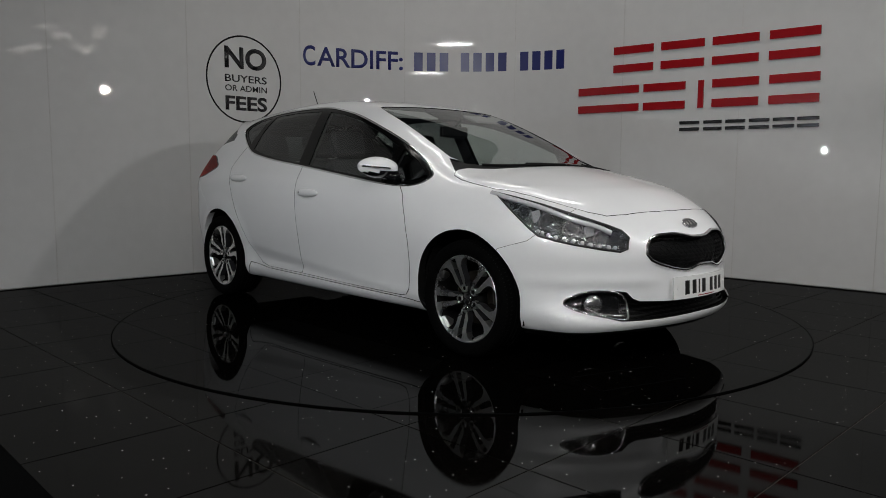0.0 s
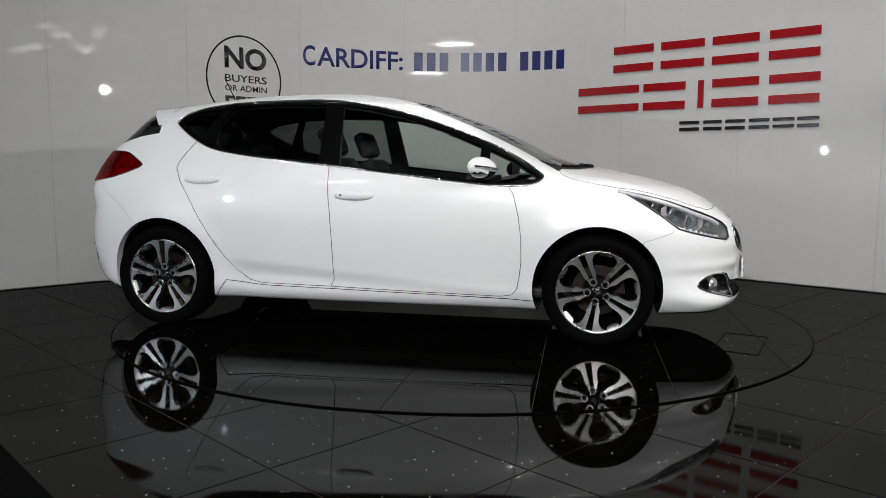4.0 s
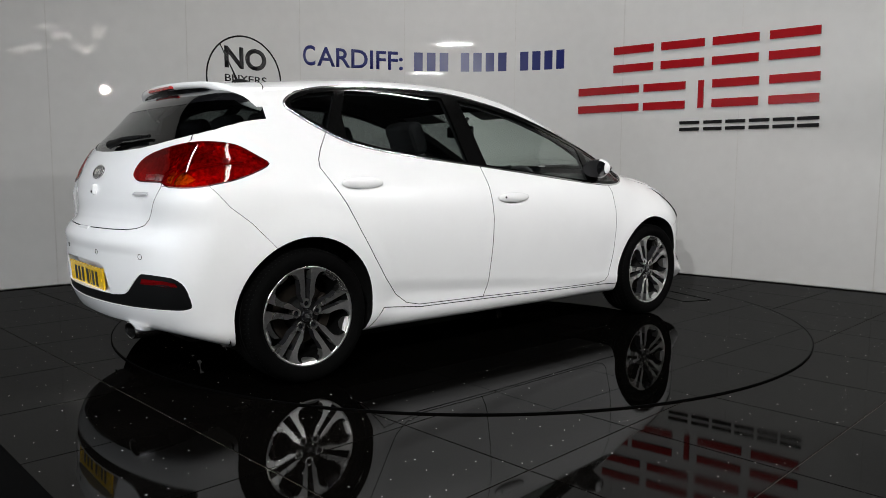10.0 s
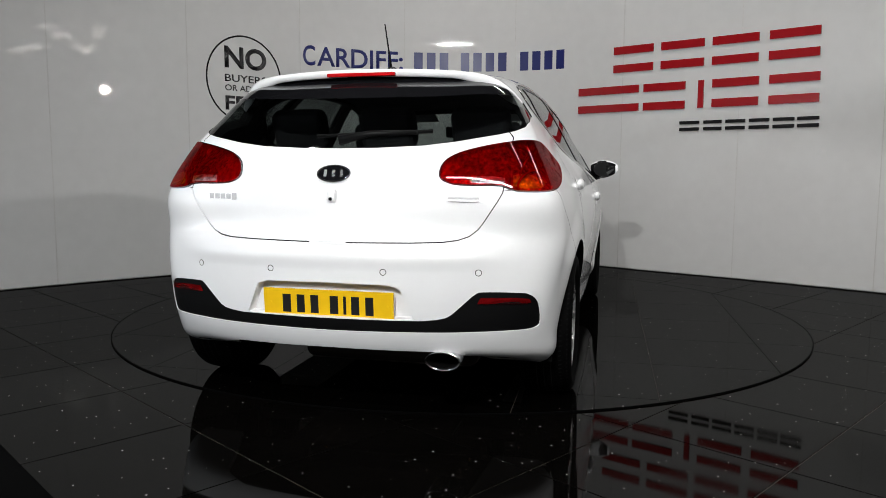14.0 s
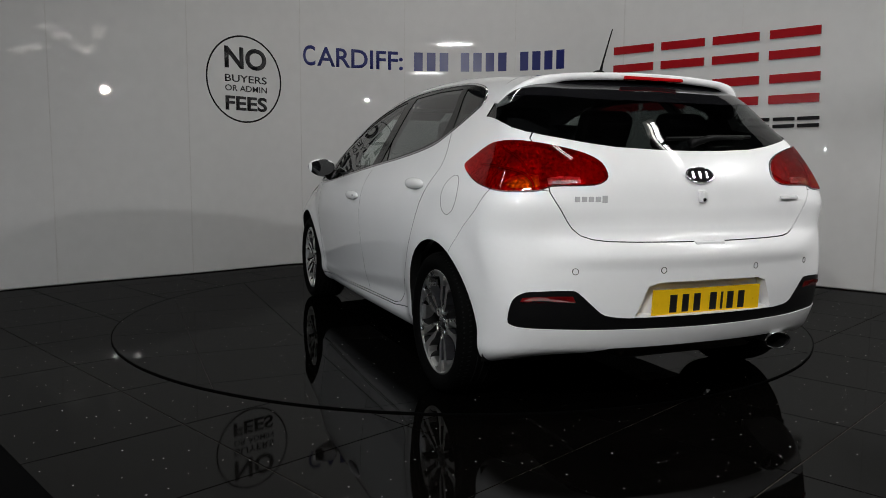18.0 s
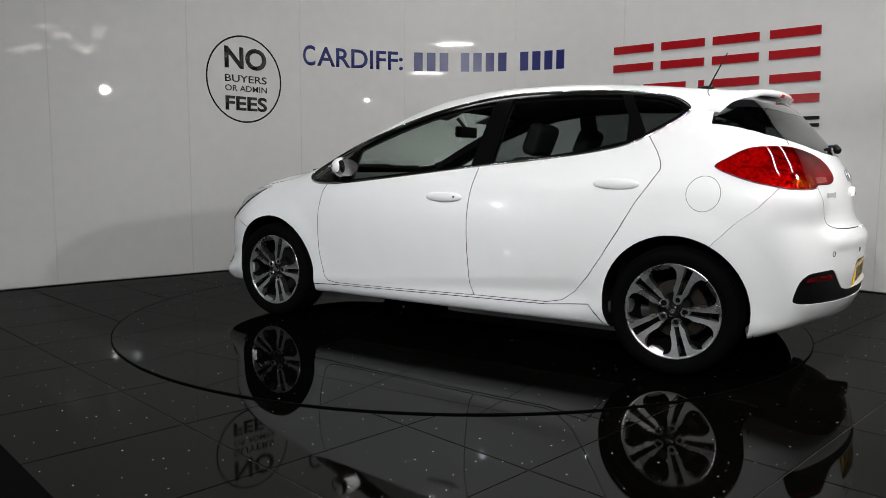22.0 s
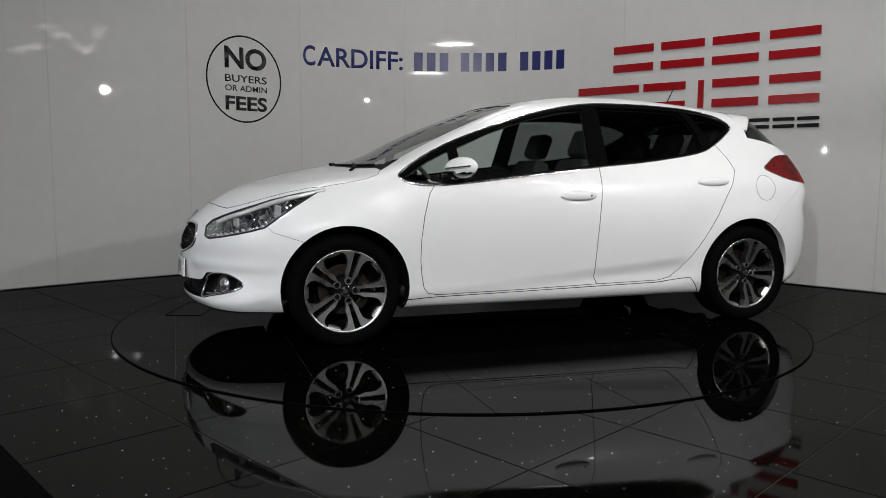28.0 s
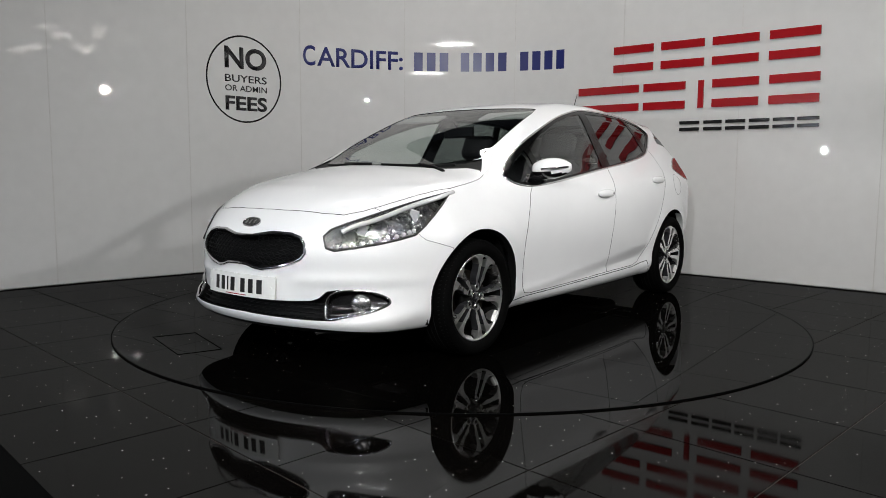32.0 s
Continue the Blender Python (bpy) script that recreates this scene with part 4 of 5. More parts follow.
for a, b in zip(rows, rows[1:]):
    for k in range(len(a) - 1):
        f = bm.faces.new((a[k], b[k], b[k + 1], a[k + 1]))
        f.material_index = 1 if k >= 13 else 0
        f.smooth = True
bm.faces.new(rows[0][::-1])
bm.faces.new(rows[-1])
bmesh.ops.recalc_face_normals(bm, faces=bm.faces)
spoiler = part("spoiler", bm, [PAINT, GLOSS_BLACK], tailgate, "white roof spoiler with black underside")
bm = box(bmesh.new(), -1.648, 0, 1.368, 0.03, 0.30, 0.016, 0.007)
for s in (1, -1):
    panel("spoiler_end", OF["spoiler_side"], PAINT, spoiler, s, rim=0.01)
part("brake_light", bm, RED_LENS, spoiler, "red high brake light")

for s in (1, -1):
    lamp = panel("headlight", OF["headlight"], CLEAR, car, s, rim=0, label="clear headlight lens with chrome reflectors")
    lamp.visible_shadow = False
    panel("lamp_housing", OF["headlight"], LAMP_CHROME, lamp, s, offset=-0.06, rim=-0.058)
    brow = [(1.432, 0.867), (1.56, 0.838), (1.70, 0.802), (1.86, 0.742), (1.95, 0.709), (2.0, 0.681)]
    pts = []
    for x, z in brow:
        y = [yy for yy in np.linspace(0.3, 0.85, 200) if skin(x, yy, z) < 0]
        pts.append((x, (max(y) if y else 0.5) * s, z - 0.004))
    bm = pipe(bmesh.new(), spline(pts, 6), 0.0125, 8)
    part("lamp_brow", bm, PALE, lamp, "silver lamp brow", smooth=True)
    low = [(2.02, 0.51, 0.603), (1.96, 0.59, 0.615), (1.885, 0.665, 0.637), (1.80, 0.725, 0.657), (1.745, 0.765, 0.68)]
    for k, p in enumerate(spline(low, 5)):
        if k % 2 == 0:
            bm = bmesh.new()
            bmesh.ops.create_uvsphere(bm, u_segments=10, v_segments=6, radius=0.011, matrix=Matrix.Translation((p[0] - 0.018, (p[1] - 0.016) * s, p[2])))
            part("running_light", bm, PALE, lamp, smooth=True)
    for x, y, z, r in ((1.945, 0.525, 0.645, 0.046), (1.835, 0.615, 0.685, 0.056), (1.735, 0.685, 0.722, 0.050), (1.63, 0.735, 0.772, 0.034)):
        bm = bmesh.new()
        lathe(bm, [(r, 0.0), (r * 0.92, 0.012), (r * 0.70, -0.02), (r * 0.45, -0.035), (0.002, -0.042)], 24, "x")
        bmesh.ops.rotate(bm, verts=bm.verts, matrix=Matrix.Rotation(radians(32 * s), 3, "Z"))
        bmesh.ops.translate(bm, verts=bm.verts, vec=(x, y * s, z))
        part("reflector", bm, CHROME, lamp, smooth=True)
        bm = bmesh.new()
        bmesh.ops.create_uvsphere(bm, u_segments=16, v_segments=10, radius=r * 0.5, matrix=Matrix.Translation((x - 0.012, (y - 0.008) * s, z)))
        part("bulb_lens", bm, CLEAR, lamp, smooth=True)
    for x, y, z, h in ((1.90, 0.565, 0.672, 0.075), (1.685, 0.712, 0.745, 0.07)):
        bm = box(bmesh.new(), x, y * s, z, 0.014, 0.045, h, 0.004, Matrix.Rotation(radians(-20 * s), 4, "X") @ Matrix.Rotation(radians(30 * s), 4, "Z"))
        part("lamp_divider", bm, PALE, lamp)

    edge_line = []
    for u, zz in HEADLIGHT:
        o = np.array([1.3, 0.30, zz])
        ks = np.linspace(0, 0.45, 200)
        line = o + np.array(CORNER_F[0]) * (u - o @ np.array(CORNER_F[0])) + np.array([0.7513, 0.66, 0]) * (ks[:, None] * 2 - 0.1)
        hit_at = line[np.argmax(skin(*line.T) > 0)]
        edge_line.append(tuple(hit_at * (1, s, 1)))
    part("lamp_seal", pipe(bmesh.new(), edge_line, 0.0058, 6, closed=True), INK, lamp, "black lamp edge seal", smooth=True)

    red = OF["tail_lamp"]
    u = SC[red] @ np.array(CORNER_R[0])
    z = SC[red][:, 2]
    seam = -0.727 + (z - 0.99) * 0.2486
    outer_lamp = panel("tail_light", red[u > seam], RED_GLASS, car, s, offset=0.006, rim=0, label="glossy red tail light")
    inner_lamp = panel("tail_light", red[u < seam], RED_INNER, tailgate, s, offset=0.006, rim=0, label="glossy red inner tail light")
    panel("indicator_lens", OF["lamp_amber"], AMBER_GLASS, outer_lamp, s, offset=0.006, rim=0, label="amber indicator lens")
    panel("lamp_band", OF["lamp_band"], RED_INNER, outer_lamp, s, offset=0.006, rim=0, label="dark red lamp band")
    panel("reversing_lens", OF["lamp_clear"], CLEAR, inner_lamp, s, offset=0.006, rim=0, label="clear reversing lens")
    back = np.concatenate([red, OF["lamp_amber"], OF["lamp_band"], OF["lamp_clear"]])
    panel("lamp_reflector", back, TAIL_FACETS, outer_lamp, s, offset=-0.024, rim=-0.029, label="silver lamp reflector")
    for line in ([(-1.60, 0.80, 1.005), (-1.70, 0.78, 1.00), (-1.80, 0.70, 0.975), (-1.835, 0.665, 0.94), (-1.845, 0.66, 0.905)], [(-1.70, 0.74, 1.068), (-1.76, 0.70, 1.035), (-1.80, 0.68, 1.0), (-1.83, 0.67, 0.96)]):
        pts = []
        for x, y, zz in spline(line, 4):
            q = cast(np.array([[-1.2, 0.0, zz]]), np.array([Vector((x + 1.2, y, 0)).normalized()]))[0]
            pts.append(tuple((q - skin_normal(q[None])[0] * 0.010) * (1, s, 1)))
        part("lamp_ridge", pipe(bmesh.new(), pts, 0.005, 6), RED_DARK, outer_lamp, smooth=True)

    fog_faces = OF["fog"]
    fog = panel("fog_lamp", fog_faces, FOG_BOWL, bumper_f, s, offset=-0.035, rim=-0.033, label="chrome rimmed fog lamp")
    ring = on_skin(FOG, "front", s, 0.002)
    part("fog_ring", pipe(bmesh.new(), ring, 0.0065, 6, closed=True), CHROME, fog, smooth=True)
    bm = bmesh.new()
    c = Vector(on_skin([(0.63, 0.338)], "front", s, -0.012)[0])
    lathe(bm, [(0.048, 0.0), (0.046, 0.010), (0.03, 0.020), (0.002, 0.024)], 24, "x")
    bmesh.ops.rotate(bm, verts=bm.verts, matrix=Matrix.Rotation(radians(28 * s), 3, "Z"))
    bmesh.ops.translate(bm, verts=bm.verts, vec=c)
    part("fog_lens", bm, SATIN, fog, "round silver fog lamp", smooth=True)
    low = on_skin([(0.515, 0.285), (0.56, 0.288), (0.61, 0.296), (0.66, 0.310)], "front", s, -0.010)
    part("fog_trim", pipe(bmesh.new(), spline(low, 4), 0.005, 6), CHROME, fog, smooth=True)

    red_bar = on_skin([(0.575, 0.508), (0.70, 0.506), (0.745, 0.500), (0.752, 0.484), (0.70, 0.483), (0.563, 0.485)], "rear", s, 0.002)
    bm = bmesh.new()
    bm.faces.new([bm.verts.new(p) for p in red_bar])
    bmesh.ops.solidify(bm, geom=bm.faces, thickness=0.008)
    part("reflector_strip", bm, RED_DARK, bumper_r, "red rear reflector")
    for y in (0.225, 0.567):
        p = Vector(on_skin([(y, 0.601)], "rear", s, 0.0005)[0])
        nrm = Vector(skin_normal(np.array([[p.x, abs(p.y), p.z]]))[0] * (1, s, 1))
        q = nrm.to_track_quat("Z", "Y").to_matrix()
        bm = bmesh.new()
        pipe(bm, [p + q @ Vector((0.0115 * math.cos(t), 0.0115 * math.sin(t), 0)) for t in (2 * math.pi * k / 20 for k in range(20))], 0.0014, 5, closed=True)
        part("parking_sensor", bm, BLACK_PLASTIC, bumper_r)

# grille: dark bowl, mesh of small hexagon bars, bright surround
panel("grille_bowl", OF["grille"], BLACK_PLASTIC, bumper_f, offset=-0.05, rim=-0.05)
GR = [(-y, z) for y, z in GRILLE[1:-1]][::-1] + GRILLE[2:-2]
grille_line = on_skin(offset_poly(GR, 0.003), "front", 1, 0.001)
part("grille_surround", pipe(bmesh.new(), grille_line, 0.0085, 6, closed=True), CHROME, bumper_f, "chrome grille surround", smooth=True)
bm = bmesh.new()
for r in range(-1, 9):
    for c in range(-13, 14):
        y, z = c * 0.034 + (0.017 if r % 2 else 0), 0.492 + r * 0.0215
        if inside(offset_poly(GR, -0.006), np.array([[y, z]]))[0]:
            ring = on_skin([(y + 0.0165 * math.cos(t), z + 0.0095 * math.sin(t)) for t in (radians(60 * k) for k in range(6))], "front", 1, -0.012)
            pipe(bm, ring, 0.0022, 4, closed=True)
tagged(part("grille_mesh", bm, BLACK_PLASTIC, bumper_f, "black honeycomb grille mesh"), kind="stuff")
panel("intake_bowl", OF["intake"], BLACK_PLASTIC, bumper_f, offset=-0.05, rim=-0.05)
for k in range(4):
    z = 0.272 + 0.020 * k
    line = on_skin([(y, z) for y in np.linspace(-0.50, 0.50, 25)], "front", 1, -0.025)
    part("intake_slat", pipe(bmesh.new(), line, 0.004, 5), BLACK_PLASTIC, bumper_f)


def badge(centre, normal, w, h, parent, material=GLOSS_BLACK):
    q = Matrix.Translation(centre) @ Vector(normal).to_track_quat("Z", "Y").to_matrix().to_4x4()
    bm = bmesh.new()
    n = 28
    ring = [[bm.verts.new(q @ Vector((w * r * math.cos(2 * math.pi * k / n), h * r * math.sin(2 * math.pi * k / n), z))) for k in range(n)] for r, z in ((1.0, -0.004), (1.0, 0.004), (0.9, 0.007))]
    for a, b in zip(ring, ring[1:]):
        for k in range(n):
            bm.faces.new((a[k], a[(k + 1) % n], b[(k + 1) % n], b[k]))
    bm.faces.new(ring[-1])
    plate = part("badge", bm, material, parent, "oval black and chrome badge")
    loop = [q @ Vector((w * math.cos(2 * math.pi * k / n), h * math.sin(2 * math.pi * k / n), 0.005)) for k in range(n)]
    part("badge_rim", pipe(bmesh.new(), loop, 0.004, 6, closed=True), CHROME, plate, smooth=True)
    for u in (-0.5, 0, 0.5):
        bm = bmesh.new()
        m = q @ Matrix.Translation((u * w, 0, 0.008))
        bmesh.ops.create_cube(bm, size=1, matrix=m @ Matrix.Diagonal((w * 0.15, h * 0.85, 0.003, 1)))
        part("badge_bar", bm, ALLOY, plate)
    return plate


def facing(p):
    return tuple(skin_normal(np.array([p]))[0])


fb = on_skin([(0.0, 0.706)], "front", 1, 0.001)[0]
badge(fb, facing(fb), 0.062, 0.030, bumper_f)
rb = on_skin([(0.0, 0.958)], "rear", 1, 0.001)[0]
badge(rb, facing(rb), 0.066, 0.033, tailgate)
bm = bmesh.new()
p = Vector(on_skin([(0.0, 0.877)], "rear", 1, 0.0)[0])
box(bm, p.x - 0.004, 0, p.z, 0.03, 0.036, 0.052, 0.012)
eye_cam = part("rear_camera", bm, PAINT, tailgate, "small white reversing camera")
part("camera_lens", rod(bmesh.new(), (p.x - 0.014, 0, p.z - 0.010), (p.x - 0.0215, 0, p.z - 0.013), 0.007, 12), GLOSS_BLACK, eye_cam)
for y0, y1, rows_n, mat in ((0.552, 0.415, 5, CHROME), (-0.443, -0.557, 1, CHROME)):
    a, b = on_skin([(y0, 0.868), (y1, 0.868)], "rear", 1, 0.002)
    a, b = Vector(a), Vector(b)
    if rows_n == 1:
        bm = pipe(bmesh.new(), [a, b], 0.011, 6, squash=0.4)
        part("trim_badge", bm, PALE, tailgate, "chrome trim badge")
    else:
        for k in range(rows_n):
            c = a.lerp(b, (k + 0.5) / rows_n)
            bm = box(bmesh.new(), c.x, c.y, c.z, 0.004, 0.021, 0.020 if k < 4 else 0.027, 0.0015, Matrix.Rotation(math.atan2((b - a).y, (b - a).x) + math.pi / 2, 4, "Z"))
            part("model_badge_bar", bm, PALE, tailgate)
# notch for the fingers under the tailgate's edge
bm = box(bmesh.new(), -2.030, 0, 0.694, 0.03, 0.15, 0.026, 0.011, segments=3)
part("tailgate_grip", bm, PAINT, bumper_r)


def number_plate(x, z0, z1, material, facing_x, parent, tilt, bow=0.0):
    """A plate of flat bars on a backing, bowed along the bumper."""
    m = Matrix.Translation((x, 0, (z0 + z1) / 2)) @ Matrix.Rotation(radians(tilt), 4, "Y")

    def bent(bm):
        bmesh.ops.subdivide_edges(bm, edges=[e for e in bm.edges if abs(e.verts[0].co.y - e.verts[1].co.y) > 0.1], cuts=11, use_grid_fill=True)
        for v in bm.verts:
            v.co.x -= bow * v.co.y ** 2
        bmesh.ops.transform(bm, matrix=m, verts=bm.verts)
        return bm

    plate = part("number_plate", bent(box(bmesh.new(), 0, 0, 0, 0.008, 0.522, z1 - z0)), material, parent, "yellow rear number plate" if facing_x < 0 else "white front number plate")
    widths = (0.044, 0.044, 0.016, 0.046, 0.044, 0.044, 0.047)
    gaps = (0.012, 0.012, 0.012, 0.034, 0.012, 0.012, 0)
    total = sum(widths) + sum(gaps)
    y = -total / 2
    for w, g in zip(widths, gaps):
        part("plate_bar", bent(box(bmesh.new(), 0.0042 * facing_x, (y + w / 2), 0, 0.0016, w * 0.72, 0.070)), INK, plate)
        y += w + g
    for yy in (-0.235, 0.235):
        part("plate_screw", bent(rod(bmesh.new(), (0.002 * facing_x, yy, 0), (0.0065 * facing_x, yy, 0), 0.007, 10)), material, plate)
    part("plate_bar", bent(box(bmesh.new(), 0.0042 * facing_x, 0, -(z1 - z0) / 2 + 0.008, 0.0014, 0.16, 0.004)), RED_SIGN, plate)


number_plate(-2.034, 0.412, 0.523, PLATE_YELLOW, -1, bumper_r, -4)
part("plate_holder", box(bmesh.new(), 2.160, 0, 0.402, 0.035, 0.36, 0.08, 0.01), BLACK_PLASTIC, bumper_f)
number_plate(2.224, 0.345, 0.456, PLATE_WHITE, 1, bumper_f, -3, 0.5)
bm = bmesh.new()
lathe(bm, [(0.046, 0.12), (0.049, 0.02), (0.049, -0.016), (0.0475, -0.021), (0.0425, -0.019), (0.041, -0.005), (0.040, 0.08), (0.001, 0.085)], 32, "x", (-1.975, 0, 0))
for k, f in enumerate(bm.faces):
    f.material_index = 1 if k >= 32 * 4 else 0
bmesh.ops.scale(bm, vec=(1, 1.45, 0.74), verts=bm.verts)
bmesh.ops.translate(bm, verts=bm.verts, vec=(0.012, -0.435, 0.262))
part("exhaust_tip", bm, [CHROME, BARREL], car, "oval chrome exhaust tip", smooth=True)
part("silencer", box(bmesh.new(), -1.62, -0.15, 0.26, 0.30, 0.75, 0.16, 0.06, segments=4), STEEL, car)

# ---------- handles, mirrors, wipers, aerial, fuel flap ----------
for s in (1, -1):
    for door, x0, z0 in ((doors[s][0], -0.055, 0.828), (doors[s][1], -1.035, 0.911)):
        c = Vector(on_skin([(x0, z0)], "side", s, 0.006)[0])
        bm = bmesh.new()
        bmesh.ops.create_uvsphere(bm, u_segments=28, v_segments=14, radius=1, matrix=Matrix.Translation((c.x, c.y + s * 0.014, c.z + 0.002)) @ Matrix.Rotation(radians(2.5), 4, "Y"))
        for v in bm.verts:
            q = v.co - Vector((c.x, c.y + s * 0.014, c.z + 0.002))
            v.co = Vector((c.x + 0.118 * math.copysign(abs(q.x) ** 0.8, q.x), c.y + s * 0.012 + 0.019 * q.y, c.z + 0.002 + 0.0270 * math.copysign(abs(q.z) ** 0.9, q.z)))
        handle = part("door_handle", bm, PAINT, door, smooth=True)
        if x0 > -0.5:
            part("key_lock", rod(bmesh.new(), (c.x - 0.075, c.y + s * 0.02, c.z + 0.003), (c.x - 0.075, c.y + s * 0.0300, c.z + 0.003), 0.006, 10), INK, handle)
    # mirror
    bm = bmesh.new()
    rings = []
    for k in range(13):
        t = k / 12
        y = 0.835 + 0.185 * t
        r = math.sin(math.pi * (0.16 + 0.80 * t)) ** 0.55
        cx_, cz_ = 0.715 - 0.075 * t, 0.985 + 0.012 * t
        ring = []
        for a in range(20):
            th = 2 * math.pi * a / 20
            fx = 0.075 if math.cos(th) > 0 else 0.035
            ring.append(bm.verts.new((cx_ + fx * r * math.cos(th), y * s, cz_ + 0.062 * r * math.sin(th))))
        rings.append(ring)
    for a, b in zip(rings, rings[1:]):
        for k in range(20):
            f = bm.faces.new((a[k], a[(k + 1) % 20], b[(k + 1) % 20], b[k]))
            mid = f.calc_center_median()
            f.material_index = 1 if mid.z < 0.966 or mid.x < 0.712 - 0.075 * (abs(mid.y) - 0.835) / 0.185 - 0.012 else 0
    bm.faces.new(rings[0])
    bm.faces.new(rings[-1])
    bmesh.ops.recalc_face_normals(bm, faces=bm.faces)
    mirror = part("door_mirror", bm, [PAINT, GLOSS_BLACK], doors[s][0], "white door mirror on a black foot", smooth=True)
    bm = bmesh.new()
    bmesh.ops.create_circle(bm, cap_ends=True, segments=24, radius=1, matrix=Matrix.Translation((0.6385, 0.93 * s, 0.99)) @ Matrix.Rotation(radians(-22 * s), 4, "Z") @ Matrix.Rotation(radians(90), 4, "Y") @ Matrix.Diagonal((0.052, 0.078, 1, 1)))
    bmesh.ops.solidify(bm, geom=bm.faces, thickness=0.004)
    part("mirror_glass", bm, CHROME, mirror)
    bm = pipe(bmesh.new(), spline([(0.775, 0.90 * s, 0.985), (0.755, 0.95 * s, 0.99), (0.72, 0.99 * s, 0.995), (0.67, 1.018 * s, 1.0)], 4), 0.006, 6)
    part("mirror_indicator", bm, CHROME, mirror, "clear indicator strip", smooth=True)
    bm = pipe(bmesh.new(), spline([(0.76, 0.80 * s, 0.925), (0.745, 0.85 * s, 0.928), (0.715, 0.90 * s, 0.945)], 4), [0.040, 0.038, 0.034, 0.032, 0.030, 0.028, 0.026, 0.026, 0.026], 8, squash=0.6)
    part("mirror_foot", bm, GLOSS_BLACK, mirror, smooth=True)
    # wiper
    blade = [tuple(skin_top([x], [y])[0] + np.array([0, 0, -0.004])) for x, y in ([(1.255, 0.10), (1.23, 0.25), (1.16, 0.42), (1.10, 0.53)] if s > 0 else [(1.255, -0.02), (1.225, -0.20), (1.18, -0.36), (1.11, -0.50)])]
    wiper = part("wiper", pipe(bmesh.new(), spline(blade, 5), 0.009, 6), BLACK_PLASTIC, car, smooth=True)
    arm = [tuple(skin_top([x], [abs(y)])[0] * np.array([1, 1 if y > 0 else -1, 1]) + np.array([0, 0, 0.001])) for x, y in ([(1.25, 0.56), (1.20, 0.45), (1.19, 0.33)] if s > 0 else [(1.28, 0.04), (1.26, -0.1), (1.21, -0.24)])]
    part("wiper_arm", pipe(bmesh.new(), arm, 0.011, 6), BLACK_PLASTIC, wiper, smooth=True)

cap = [(-1.451 + 0.077 * math.cos(t), 0.873 + 0.082 * math.sin(t)) for t in (2 * math.pi * k / 40 for k in range(40))]
part("fuel_flap_line", pipe(bmesh.new(), on_skin(cap, "side", 1, -0.0006), 0.0016, 5, closed=True), INK, car, "round fuel flap seam")
aerial = part("aerial", pipe(bmesh.new(), [(-1.245, 0, 1.448), (-1.262, 0, 1.49), (-1.335, 0, 1.632)], [0.008, 0.0045, 0.0028], 8), BLACK_PLASTIC, car, "short black roof aerial", smooth=True)
bm = bmesh.new()
bmesh.ops.create_uvsphere(bm, u_segments=16, v_segments=8, radius=1, matrix=Matrix.Translation((-1.22, 0, 1.437)) @ Matrix.Diagonal((0.055, 0.022, 0.022, 1)))
part("aerial_base", bm, BLACK_PLASTIC, aerial, smooth=True)
rw = [on_skin([(y, z)], "rear", 1, 0.022)[0] for y, z in ((0.0, 1.075), (-0.12, 1.10), (-0.30, 1.105))]
rear_wiper = part("rear_wiper", pipe(bmesh.new(), rw, [0.02, 0.012, 0.009], 8), BLACK_PLASTIC, tailgate, smooth=True)
rw = [on_skin([(y, z)], "rear", 1, 0.012)[0] for y, z in ((0.10, 1.098), (-0.15, 1.105), (-0.36, 1.115))]
part("wiper_blade", pipe(bmesh.new(), rw, 0.008, 6), BLACK_PLASTIC, rear_wiper)
